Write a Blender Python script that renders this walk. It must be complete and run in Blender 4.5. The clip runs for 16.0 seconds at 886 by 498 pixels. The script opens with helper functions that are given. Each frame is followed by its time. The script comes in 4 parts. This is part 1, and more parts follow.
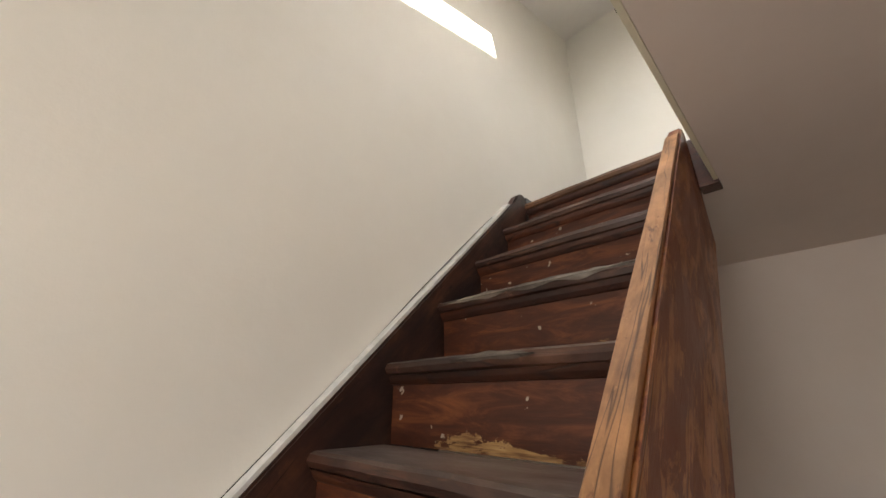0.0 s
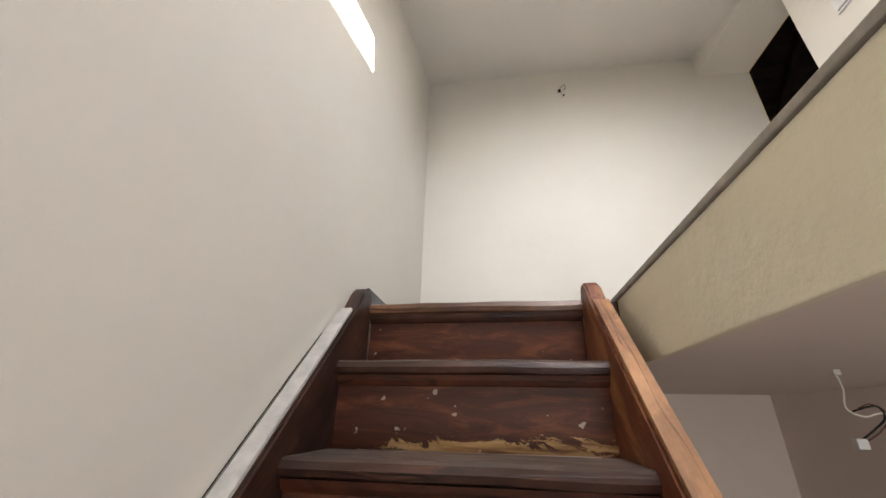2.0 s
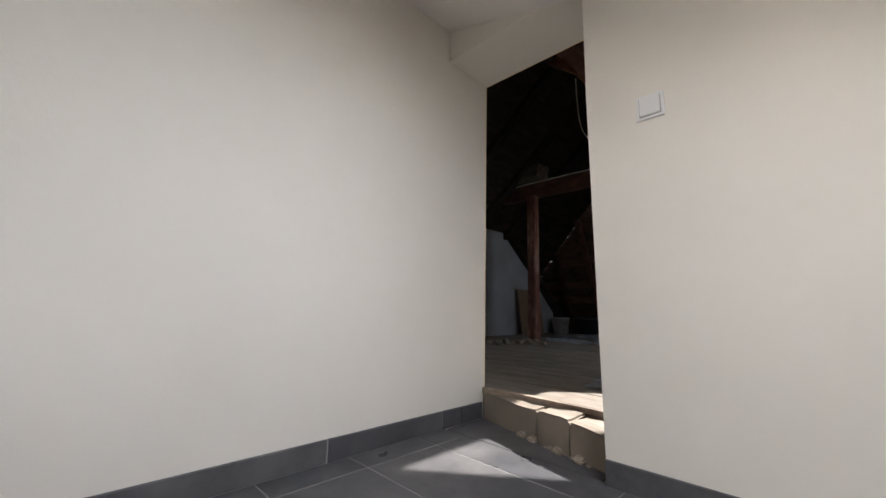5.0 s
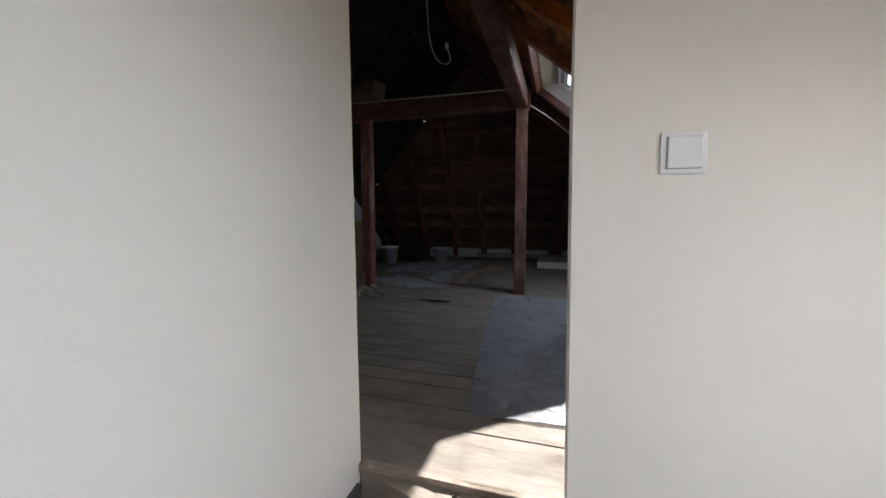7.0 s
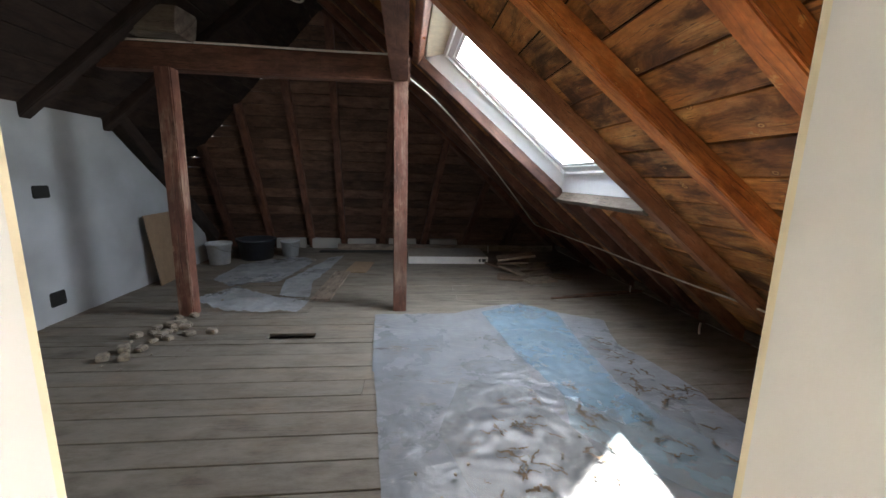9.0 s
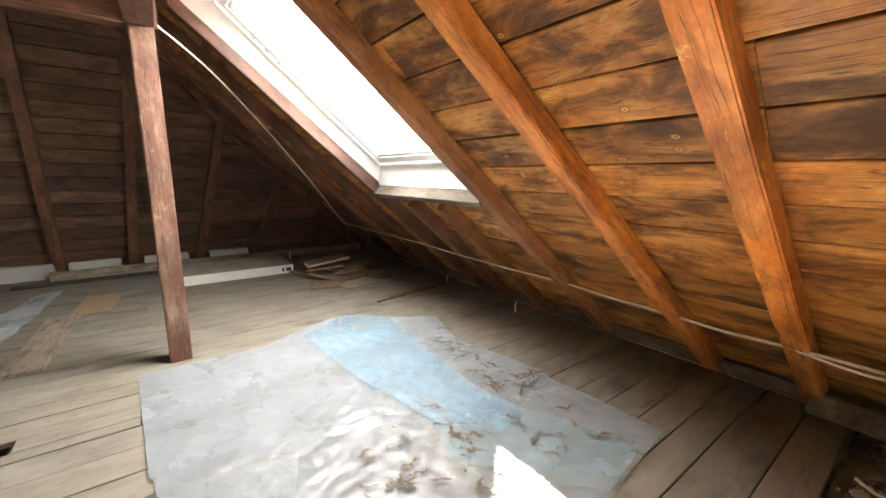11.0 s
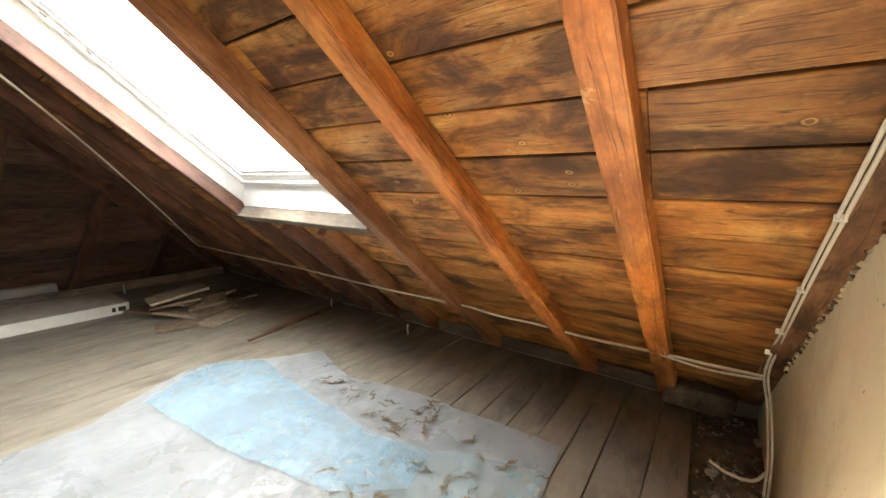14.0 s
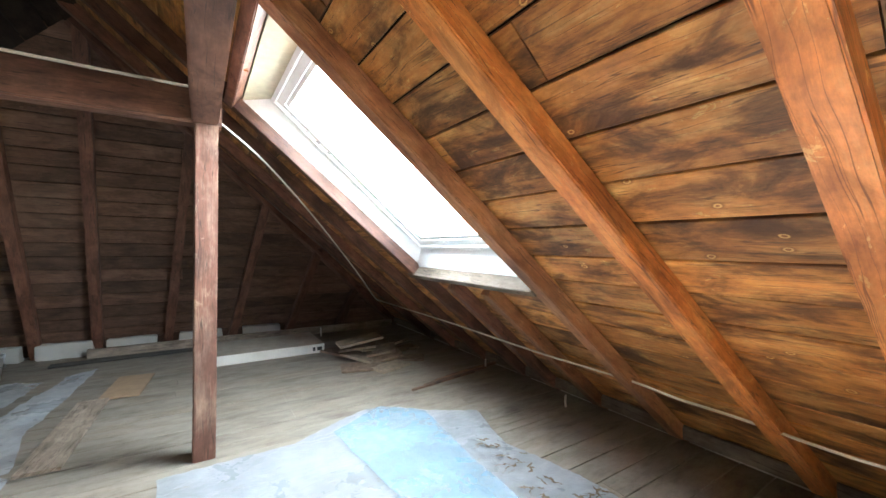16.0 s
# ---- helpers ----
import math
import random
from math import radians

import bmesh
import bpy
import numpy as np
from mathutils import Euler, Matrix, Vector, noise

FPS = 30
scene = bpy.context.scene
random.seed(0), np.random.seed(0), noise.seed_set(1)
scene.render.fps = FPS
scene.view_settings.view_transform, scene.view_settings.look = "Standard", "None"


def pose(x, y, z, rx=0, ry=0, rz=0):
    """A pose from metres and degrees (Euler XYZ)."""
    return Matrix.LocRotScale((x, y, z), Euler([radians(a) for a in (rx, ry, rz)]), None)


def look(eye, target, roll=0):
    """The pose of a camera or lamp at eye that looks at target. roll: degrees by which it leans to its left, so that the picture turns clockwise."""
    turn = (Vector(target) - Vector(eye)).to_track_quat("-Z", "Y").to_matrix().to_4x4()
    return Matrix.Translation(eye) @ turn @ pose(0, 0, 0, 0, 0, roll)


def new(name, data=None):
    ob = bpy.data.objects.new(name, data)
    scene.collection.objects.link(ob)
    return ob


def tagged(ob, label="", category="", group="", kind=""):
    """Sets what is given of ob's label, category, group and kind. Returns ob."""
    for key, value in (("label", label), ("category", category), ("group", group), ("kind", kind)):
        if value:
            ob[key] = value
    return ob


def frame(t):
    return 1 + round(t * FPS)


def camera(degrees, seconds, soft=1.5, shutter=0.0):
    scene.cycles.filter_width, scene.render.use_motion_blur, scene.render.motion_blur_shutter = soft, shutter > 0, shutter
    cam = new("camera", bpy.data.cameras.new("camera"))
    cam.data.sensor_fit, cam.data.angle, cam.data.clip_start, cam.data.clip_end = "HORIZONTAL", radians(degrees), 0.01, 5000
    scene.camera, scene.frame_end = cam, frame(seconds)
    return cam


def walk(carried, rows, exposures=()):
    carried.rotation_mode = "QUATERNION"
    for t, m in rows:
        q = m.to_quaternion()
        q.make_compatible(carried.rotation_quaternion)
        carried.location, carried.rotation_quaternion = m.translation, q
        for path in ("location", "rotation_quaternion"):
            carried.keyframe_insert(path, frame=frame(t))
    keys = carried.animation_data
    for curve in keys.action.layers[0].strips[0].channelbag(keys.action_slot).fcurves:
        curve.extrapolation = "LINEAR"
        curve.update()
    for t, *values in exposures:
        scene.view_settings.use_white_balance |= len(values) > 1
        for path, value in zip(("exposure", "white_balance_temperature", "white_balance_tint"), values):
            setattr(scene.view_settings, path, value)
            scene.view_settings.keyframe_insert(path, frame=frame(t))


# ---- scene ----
cam = camera(98.8, 16.0)
PATH = [
    (0, (0.921, -1.467, -0.911), (-0.376, -0.138, -0.168), 0.2),
    (0.5, (0.806, -1.4, -0.79), (-0.366, 0.031, -0.029), -0.0),
    (1, (0.72, -1.322, -0.648), (-0.125, 0.292, 0.177), 0.3),
    (1.5, (0.594, -1.219, -0.492), (0.078, 0.533, 0.324), 1.4),
    (2, (0.468, -1.148, -0.331), (0.181, 0.66, 0.475), 1.2),
    (2.5, (0.433, -1.029, -0.191), (0.41, 0.799, 0.621), 1.3),
    (3, (0.425, -0.894, -0.075), (0.615, 0.933, 0.716), 1.3),
    (3.5, (0.364, -0.72, 0.083), (0.868, 1.073, 0.811), 1.3),
    (4, (0.434, -0.565, 0.228), (1.31, 1.132, 0.822), 1.6),
    (4.5, (0.48, -0.43, 0.378), (1.631, 1.149, 0.804), 1.3),
    (5, (0.564, -0.296, 0.538), (1.965, 1.097, 0.851), 1.4),
    (5.2, (0.598, -0.241, 0.612), (2.093, 1.058, 0.89), 1.3),
    (7.3, (1.066, 0.354, 1.159), (2.98, 0.87, 0.894), 0.1),
    (7.5, (1.143, 0.394, 1.193), (3.06, 0.881, 0.896), 0.5),
    (8, (1.385, 0.494, 1.318), (3.337, 0.802, 1.007), 0.7),
    (8.2, (1.466, 0.53, 1.399), (3.426, 0.75, 1.069), 1.0),
    (10.3, (2.294, 0.745, 1.366), (4.039, -0.159, 0.994), 0.7),
    (10.5, (2.321, 0.732, 1.374), (4.017, -0.258, 0.995), 0.7),
    (11, (2.359, 0.715, 1.365), (3.934, -0.461, 0.995), 0.8),
    (11.5, (2.414, 0.661, 1.352), (3.838, -0.692, 0.975), 0.7),
    (12, (2.435, 0.61, 1.333), (3.692, -0.901, 0.959), 0.8),
    (12.5, (2.465, 0.605, 1.344), (3.601, -0.998, 0.97), 0.9),
    (13, (2.501, 0.608, 1.387), (3.606, -1.015, 1.006), 0.8),
    (13.5, (2.534, 0.623, 1.432), (3.637, -1.002, 1.05), 0.9),
    (14, (2.541, 0.617, 1.454), (3.679, -0.996, 1.129), 0.8),
    (14.5, (2.539, 0.643, 1.474), (3.767, -0.924, 1.281), 0.9),
    (15, (2.554, 0.678, 1.47), (3.913, -0.787, 1.382), 0.9),
    (15.5, (2.557, 0.716, 1.459), (4.076, -0.585, 1.43), 0.8),
    (16, (2.556, 0.734, 1.463), (4.238, -0.347, 1.452), 0.7),
]
EXPOSURES = [(0, 2.4, 7150, 10), (1.5, 2.4, 6900, 11), (3.0, 2.25, 6550, 12), (5.2, 1.8, 6350, 13), (7.3, 2.0, 6000, 11), (8.2, 3.0, 5950, 11), (9.6, 4.45, 7200, 9), (10.3, 5.1, 7800, 9), (13.8, 5.15, 7800, 7), (16, 5.3, 6300, 3)]
walk(cam, [(t, look(eye, target, roll)) for t, eye, target, roll in PATH], EXPOSURES)

# ---- world, sun, large lights ----
SUN_TRAVEL = Vector((-1.25, 0.23, -1.0)).normalized()
world = bpy.data.worlds.new("world")
scene.world = world
world.use_nodes = True
wn = world.node_tree.nodes
sky = wn.new("ShaderNodeTexSky")
sky.sky_type, sky.sun_disc = "NISHITA", False
sky.sun_elevation, sky.sun_rotation = math.asin(-SUN_TRAVEL.z), math.atan2(-SUN_TRAVEL.x, -SUN_TRAVEL.y)
world.node_tree.links.new(sky.outputs[0], wn["Background"].inputs[0])
wn["Background"].inputs[1].default_value = 0.09
sun = new("sun", bpy.data.lights.new("sun", "SUN"))
sun.data.energy, sun.data.angle, sun.data.color = 5.0, radians(0.6), (1.0, 0.95, 0.87)
sun.matrix_world = look((0, 0, 30), Vector((0, 0, 30)) + SUN_TRAVEL)


def window_lamp(name, eye, target, w, h, watts, colour=(0.93, 0.96, 1.0)):
    lamp = new(name, bpy.data.lights.new(name, "AREA"))
    lamp.data.shape, lamp.data.size, lamp.data.size_y = "RECTANGLE", w, h
    lamp.data.energy, lamp.data.color = watts, colour
    lamp.matrix_world = look(eye, target)
    return lamp


window_lamp("attic_skylight_daylight", (4.90, -0.47, 2.13), (4.80, -0.05, 1.56), 1.5, 2.0, 13, (0.90, 0.955, 1.0))
window_lamp("landing_skylight_daylight", (0.85, -0.92, 1.74), (1.42, 0.3, 0.74), 0.44, 0.7, 7.6)
# this window is out of view, added to light the lower room and stairs
window_lamp("lower_window_daylight", (0.95, -3.33, -0.9), (1.0, 0.0, -0.75), 0.8, 1.1, 5.2)


# ---- materials ----
class Mat:
    """Small builder of node materials."""

    def __init__(self, name, rough=0.7, metal=0.0):
        self.m = bpy.data.materials.new(name)
        self.m.use_nodes = True
        self.t = self.m.node_tree
        self.b = self.t.nodes["Principled BSDF"]
        self.b.inputs["Roughness"].default_value = rough
        self.b.inputs["Metallic"].default_value = metal
        self.co = self.t.nodes.new("ShaderNodeTexCoord").outputs["Object"]
        self.info = None

    def node(self, kind, **kw):
        n = self.t.nodes.new(kind)
        for i, v in kw.pop("ins", {}).items():
            if hasattr(v, "links") or hasattr(v, "is_linked"):
                self.t.links.new(v, n.inputs[i])
            else:
                n.inputs[i].default_value = v
        if "op" in kw:
            n.operation = kw["op"]
        if "blend" in kw:
            n.blend_type = kw["blend"]
        return n

    def random(self):
        if self.info is None:
            self.info = self.t.nodes.new("ShaderNodeObjectInfo").outputs["Random"]
        return self.info

    def coords(self, scale=(1, 1, 1), shuffle=False):
        mp = self.node("ShaderNodeMapping", ins={"Vector": self.co, "Scale": scale})
        if not shuffle:
            return mp.outputs[0]
        off = self.node("ShaderNodeMath", op="MULTIPLY", ins={0: self.random(), 1: 37.0})
        add = self.node("ShaderNodeVectorMath", op="ADD", ins={0: mp.outputs[0]})
        self.t.links.new(off.outputs[0], add.inputs[1])
        return add.outputs[0]

    def noise(self, vec, scale, detail=4.0, rough=0.6, distort=0.0):
        return self.node("ShaderNodeTexNoise", ins={"Vector": vec, "Scale": scale, "Detail": detail, "Roughness": rough, "Distortion": distort}).outputs[0]

    def ramp(self, fac, stops):
        n = self.node("ShaderNodeValToRGB", ins={0: fac})
        els = n.color_ramp.elements
        for i, (p, c) in enumerate(stops):
            e = els[i] if i < 2 else els.new(p)
            e.position = p
            e.color = (*c, 1) if len(c) == 3 else c
        return n.outputs[0]

    def mix(self, fac, a, b, blend="MIX"):
        n = self.node("ShaderNodeMix")
        n.data_type, n.blend_type = "RGBA", blend
        for i, v in ((0, fac), (6, a), (7, b)):
            if hasattr(v, "is_linked"):
                self.t.links.new(v, n.inputs[i])
            else:
                n.inputs[i].default_value = v if i == 0 else ((*v, 1) if len(v) == 3 else v)
        return n.outputs[2]

    def colour(self, sock):
        self.t.links.new(sock, self.b.inputs["Base Color"])

    def rough(self, sock):
        self.t.links.new(sock, self.b.inputs["Roughness"])

    def bump(self, sock, strength=0.3, distance=0.01):
        n = self.node("ShaderNodeBump", ins={"Height": sock, "Strength": strength, "Distance": distance})
        self.t.links.new(n.outputs[0], self.b.inputs["Normal"])


def grey(v):
    return (v, v, v)


def plaster(name, c, c2, bump=0.25, stain=None):
    k = Mat(name, 0.75)
    v = k.coords()
    large = k.noise(v, 1.3, 3, 0.5)
    fine = k.noise(v, 14, 6, 0.65)
    trowel = k.noise(k.coords((1.0, 3.0, 1.2)), 3.0, 3, 0.5, 0.6)
    a = k.mix(k.ramp(large, [(0.35, grey(0)), (0.7, grey(1))]), c, c2)
    a = k.mix(0.06, a, fine, "OVERLAY")
    if stain is not None:
        run = k.ramp(k.noise(k.coords((1.0, 1.6, 0.8)), 2.2, 8, 0.74, 0.5), [(0.50, grey(0)), (0.68, grey(0.45)), (0.78, grey(0.7))])
        spot = k.ramp(k.noise(k.coords((9, 9, 9)), 2.0, 4, 0.6), [(0.70, grey(0)), (0.74, grey(0.8))])
        a = k.mix(spot, k.mix(run, a, stain), tuple(x * 0.5 for x in stain))
    k.colour(a)
    h = k.mix(0.45, fine, trowel)
    k.bump(h, bump, 0.006)
    return k.m


def wood(name, light, mid, dark, stain=0.5, knots=True, rough=0.65, dust=None, scale=1.0, paint=None, fleck=0.35, top=None, left=0.40):
    """Timber with its grain along local x; each piece is shuffled by its own random number."""
    k = Mat(name, rough)
    s = scale

    def math_node(op, a, b, c=0.0):
        return k.node("ShaderNodeMath", op=op, ins={0: a, 1: b, 2: c}).outputs[0]
    # bend the grain a little, so that no line runs dead straight
    bend = k.noise(k.coords((1.6 * s, 3.0 * s, 3.0 * s), True), 1.5, 2, 0.5)
    sep = k.node("ShaderNodeSeparateXYZ", ins={0: k.coords((1, 1, 1), True)})
    across = math_node("MULTIPLY_ADD", bend, 0.05, math_node("ADD", sep.outputs[1], sep.outputs[2]))
    flat = k.node("ShaderNodeCombineXYZ", ins={0: sep.outputs[0], 1: across}).outputs[0]

    def stretched(x, y):
        return k.node("ShaderNodeMapping", ins={"Vector": flat, "Scale": (x * s, y * s, 1)}).outputs[0]
    grain = k.noise(stretched(3.0, 90.0), 1.6, 6, 0.7, 0.3)
    streak = k.noise(stretched(2.2, 16.0), 1.5, 6, 0.7, 0.8)
    tone = k.noise(stretched(1.8, 8.0), 1.3, 5, 0.55, 0.5)
    broad = k.noise(k.coords((1.6 * s, 4.0 * s, 4.0 * s), True), 1.9, 9, 0.66, 0.5)
    crack = k.noise(stretched(0.8, 26.0), 1.2, 2, 0.5, 0.1)
    smoke = k.noise(k.coords((2.6 * s, 3.4 * s, 3.4 * s), True), 1.7, 9, 0.68, 0.3)
    sum1 = math_node("MULTIPLY_ADD", smoke, 0.34, math_node("MULTIPLY_ADD", streak, 0.2, math_node("MULTIPLY_ADD", grain, 0.14, math_node("MULTIPLY", tone, 0.32))))
    c = k.ramp(sum1, [(0.36, dark), (0.49, mid), (0.64, light)])
    fl = k.ramp(k.noise(stretched(6.0, 15.0), 1.5, 7, 0.7, 0.8), [(0.62, grey(0)), (0.655, grey(fleck)), (0.75, grey(fleck))])
    c = k.mix(fl, c, tuple(min(0.8, x * 1.2) for x in light))
    st = k.ramp(broad, [(0.36, grey(1)), (0.44, grey(0.75)), (0.52, grey(0.25)), (0.62, grey(0))])
    c = k.mix(math_node("MULTIPLY", st, stain), c, tuple(x * 0.36 for x in dark))
    if knots:
        vn = k.node("ShaderNodeTexVoronoi", ins={"Vector": stretched(5.0, 6.5), "Scale": 1.0})
        vn.voronoi_dimensions = "2D"
        pick = math_node("GREATER_THAN", k.node("ShaderNodeSeparateXYZ", ins={0: vn.outputs["Color"]}).outputs[0], 0.76)
        wob = math_node("MULTIPLY_ADD", smoke, 0.07, math_node("MULTIPLY_ADD", streak, 0.08, vn.outputs["Distance"]))
        ring = k.ramp(math_node("SINE", math_node("MULTIPLY", wob, 62.0), 0.0), [(0.2, grey(0)), (0.9, grey(1))])
        near = math_node("MULTIPLY", k.ramp(wob, [(0.13, grey(0.85)), (0.20, grey(0.0))]), pick)
        core = math_node("MULTIPLY", k.ramp(wob, [(0.085, grey(0.85)), (0.115, grey(0))]), pick)
        kc = k.mix(ring, tuple(x * 0.8 for x in dark), tuple(x * 0.92 for x in light))
        c = k.mix(near, c, kc)
        c = k.mix(core, c, tuple(0.5 * (x + y) for x, y in zip(mid, dark)))
    mottle = k.ramp(k.noise(k.coords((16 * s, 34 * s, 34 * s), True), 1.6, 7, 0.72), [(0.36, grey(0.62)), (0.55, grey(1.0)), (0.70, grey(1.22))])
    c = k.mix(0.5, c, mottle, "MULTIPLY")
    line = k.ramp(crack, [(0.491, grey(0)), (0.497, grey(0.8)), (0.503, grey(0.8)), (0.509, grey(0))])
    c = k.mix(line, c, tuple(x * 0.35 for x in dark))
    r = k.ramp(k.random(), [(0.0, grey(0.62)), (1.0, grey(1.2))])
    c = k.mix(1.0, c, r, "MULTIPLY")
    if dust is not None:
        d = k.ramp(k.noise(k.coords((2.0, 5.0, 5.0), True), 1.6, 8, 0.72), [(0.34, grey(0.2)), (0.62, grey(0.9))])
        c = k.mix(d, c, dust)
    if paint is not None:
        p = k.ramp(k.noise(k.coords((2.2, 6.0, 6.0), True), 2.4, 7, 0.75, 0.5), [(left, grey(0)), (left + 0.05, grey(1))])
        c = k.mix(p, c, paint)
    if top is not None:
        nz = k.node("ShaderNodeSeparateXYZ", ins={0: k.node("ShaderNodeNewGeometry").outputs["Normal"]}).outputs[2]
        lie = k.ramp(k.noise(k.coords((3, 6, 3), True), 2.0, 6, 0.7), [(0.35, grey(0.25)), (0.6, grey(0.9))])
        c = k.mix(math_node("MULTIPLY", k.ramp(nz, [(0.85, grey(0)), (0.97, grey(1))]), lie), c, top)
    k.colour(c)
    k.rough(k.ramp(broad, [(0.3, grey(min(1, rough + 0.15))), (0.7, grey(max(0.2, rough - 0.12)))]))
    h = k.mix(0.5, grain, streak)
    k.bump(k.mix(line, h, (0, 0, 0)), 0.35, 0.003)
    return k.m


M_WALL = plaster("cream_wall_plaster", (0.80, 0.765, 0.70), (0.745, 0.71, 0.645), 0.42)
M_CEIL = plaster("ceiling_paint", (0.82, 0.78, 0.74), (0.77, 0.735, 0.695), 0.12)
# whitish paint below the landing; the pink of its light is in this colour
M_LOWER = plaster("pinkish_lower_paint", (0.77, 0.665, 0.595), (0.71, 0.605, 0.54), 0.15)
M_FASCIA = plaster("fascia_paint", (0.79, 0.73, 0.57), (0.71, 0.64, 0.48), 2.2)
M_OLD = plaster("old_yellow_plaster", (0.88, 0.78, 0.55), (0.80, 0.67, 0.44), 0.8, (0.52, 0.38, 0.20))
M_LIME = plaster("lime_white_plaster", (0.46, 0.48, 0.50), (0.30, 0.30, 0.30), 0.6)
M_STONE = plaster("lime_washed_block", (0.52, 0.50, 0.46), (0.34, 0.32, 0.29), 0.9)
M_THRESH = plaster("worn_threshold_stone", (0.27, 0.225, 0.175), (0.11, 0.088, 0.066), 1.4)
M_STAIR = wood("dark_stair_paint", (0.14, 0.045, 0.018), (0.07, 0.02, 0.009), (0.028, 0.009, 0.005), 0.75, False, 0.42)
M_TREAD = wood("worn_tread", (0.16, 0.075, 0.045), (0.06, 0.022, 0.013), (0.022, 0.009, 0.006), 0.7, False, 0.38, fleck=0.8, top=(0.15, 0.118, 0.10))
M_TOPTREAD = wood("orange_worn_tread", (0.40, 0.20, 0.10), (0.24, 0.10, 0.045), (0.10, 0.04, 0.02), 0.5, False, 0.4)
M_STRING = wood("scraped_stringer", (0.13, 0.052, 0.026), (0.040, 0.016, 0.011), (0.014, 0.007, 0.006), 0.75, False, 0.45)
M_OUTER = wood("half_stripped_stringer", (0.62, 0.31, 0.12), (0.46, 0.18, 0.065), (0.24, 0.085, 0.032), 0.25, False, 0.45, paint=(0.15, 0.042, 0.018), left=0.46)
M_HAND = wood("stripped_pine_edge", (0.56, 0.29, 0.135), (0.40, 0.19, 0.08), (0.13, 0.055, 0.028), 0.5, False, 0.5, paint=(0.14, 0.055, 0.026), left=0.57)
M_ROOF = wood("roof_boarding", (0.78, 0.46, 0.17), (0.55, 0.215, 0.05), (0.20, 0.066, 0.019), 0.95, True, 0.5, fleck=0.6)
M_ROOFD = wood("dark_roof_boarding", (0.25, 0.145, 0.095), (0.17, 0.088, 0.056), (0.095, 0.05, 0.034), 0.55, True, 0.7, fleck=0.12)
M_RAFT = wood("orange_rafter", (0.76, 0.36, 0.12), (0.60, 0.195, 0.042), (0.27, 0.074, 0.019), 0.6, False, 0.46, fleck=0.9)
M_RAFTB = wood("brown_rafter", (0.46, 0.24, 0.12), (0.30, 0.125, 0.055), (0.14, 0.055, 0.028), 0.4, True, 0.55)
M_POSTW = wood("scraped_red_post", (0.56, 0.40, 0.30), (0.22, 0.092, 0.062), (0.12, 0.05, 0.037), 0.5, False, 0.55, scale=0.8, fleck=0.4)
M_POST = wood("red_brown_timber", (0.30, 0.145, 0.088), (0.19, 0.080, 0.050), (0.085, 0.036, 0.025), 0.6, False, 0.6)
# north roof timber: the shade there is put into near-black colours
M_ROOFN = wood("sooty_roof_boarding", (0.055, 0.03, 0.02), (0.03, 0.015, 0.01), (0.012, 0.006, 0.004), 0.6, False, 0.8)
M_EDGE = wood("mottled_edge_rafter", (0.46, 0.26, 0.12), (0.21, 0.095, 0.042), (0.075, 0.032, 0.017), 0.9, False, 0.6)
M_PLANK = wood("dusty_floor_plank", (0.25, 0.19, 0.135), (0.18, 0.135, 0.095), (0.095, 0.07, 0.05), 0.5, True, 0.8, (0.225, 0.20, 0.165))


def riser_material():
    """Dark paint over the riser, rubbed through to bare wood in ragged patches low down."""
    k = Mat("scraped_riser_paint", 0.5)
    k.b.inputs["Specular IOR Level"].default_value = 0.3
    v = k.coords((1.0, 9.0, 5.0), True)
    n = k.noise(k.coords((3.0, 3.0, 8.0), True), 2.2, 8, 0.72, 0.6)
    g = k.noise(v, 5.0, 5, 0.7, 0.8)
    paint = k.ramp(g, [(0.25, (0.025, 0.007, 0.004)), (0.5, (0.065, 0.017, 0.007)), (0.75, (0.18, 0.056, 0.019))])
    bare = k.ramp(k.noise(k.coords((2.0, 20.0, 20.0), True), 4.0, 5), [(0.35, (0.14, 0.06, 0.025)), (0.5, (0.34, 0.19, 0.075)), (0.7, (0.52, 0.33, 0.15))])
    z = k.node("ShaderNodeSeparateXYZ", ins={0: k.co})
    low = k.node("ShaderNodeMapRange", ins={0: z.outputs[2], 1: -0.205, 2: -0.12, 3: 0.15, 4: -0.22})
    side = k.node("ShaderNodeMapRange", ins={0: z.outputs[0], 1: 0.02, 2: 0.22, 3: -0.2, 4: 0.0})
    s1 = k.node("ShaderNodeMath", op="ADD", ins={0: n, 1: low.outputs[0]})
    s2 = k.node("ShaderNodeMath", op="ADD", ins={0: s1.outputs[0], 1: side.outputs[0]})
    mask = k.ramp(s2.outputs[0], [(0.565, grey(0)), (0.585, grey(1))])
    specks = k.ramp(k.noise(k.coords((30, 30, 30), True), 1.0, 2), [(0.70, grey(0)), (0.73, grey(0.7))])
    c = k.mix(mask, paint, bare)
    k.colour(k.mix(specks, c, (0.45, 0.38, 0.3)))
    h = k.mix(mask, g, (0.1, 0.1, 0.1))
    k.bump(h, 0.5, 0.003)
    return k.m


M_RISER = riser_material()
M_GREYWOOD = wood("grey_old_board", (0.40, 0.33, 0.26), (0.27, 0.21, 0.16), (0.13, 0.10, 0.075), 0.5, True, 0.85)


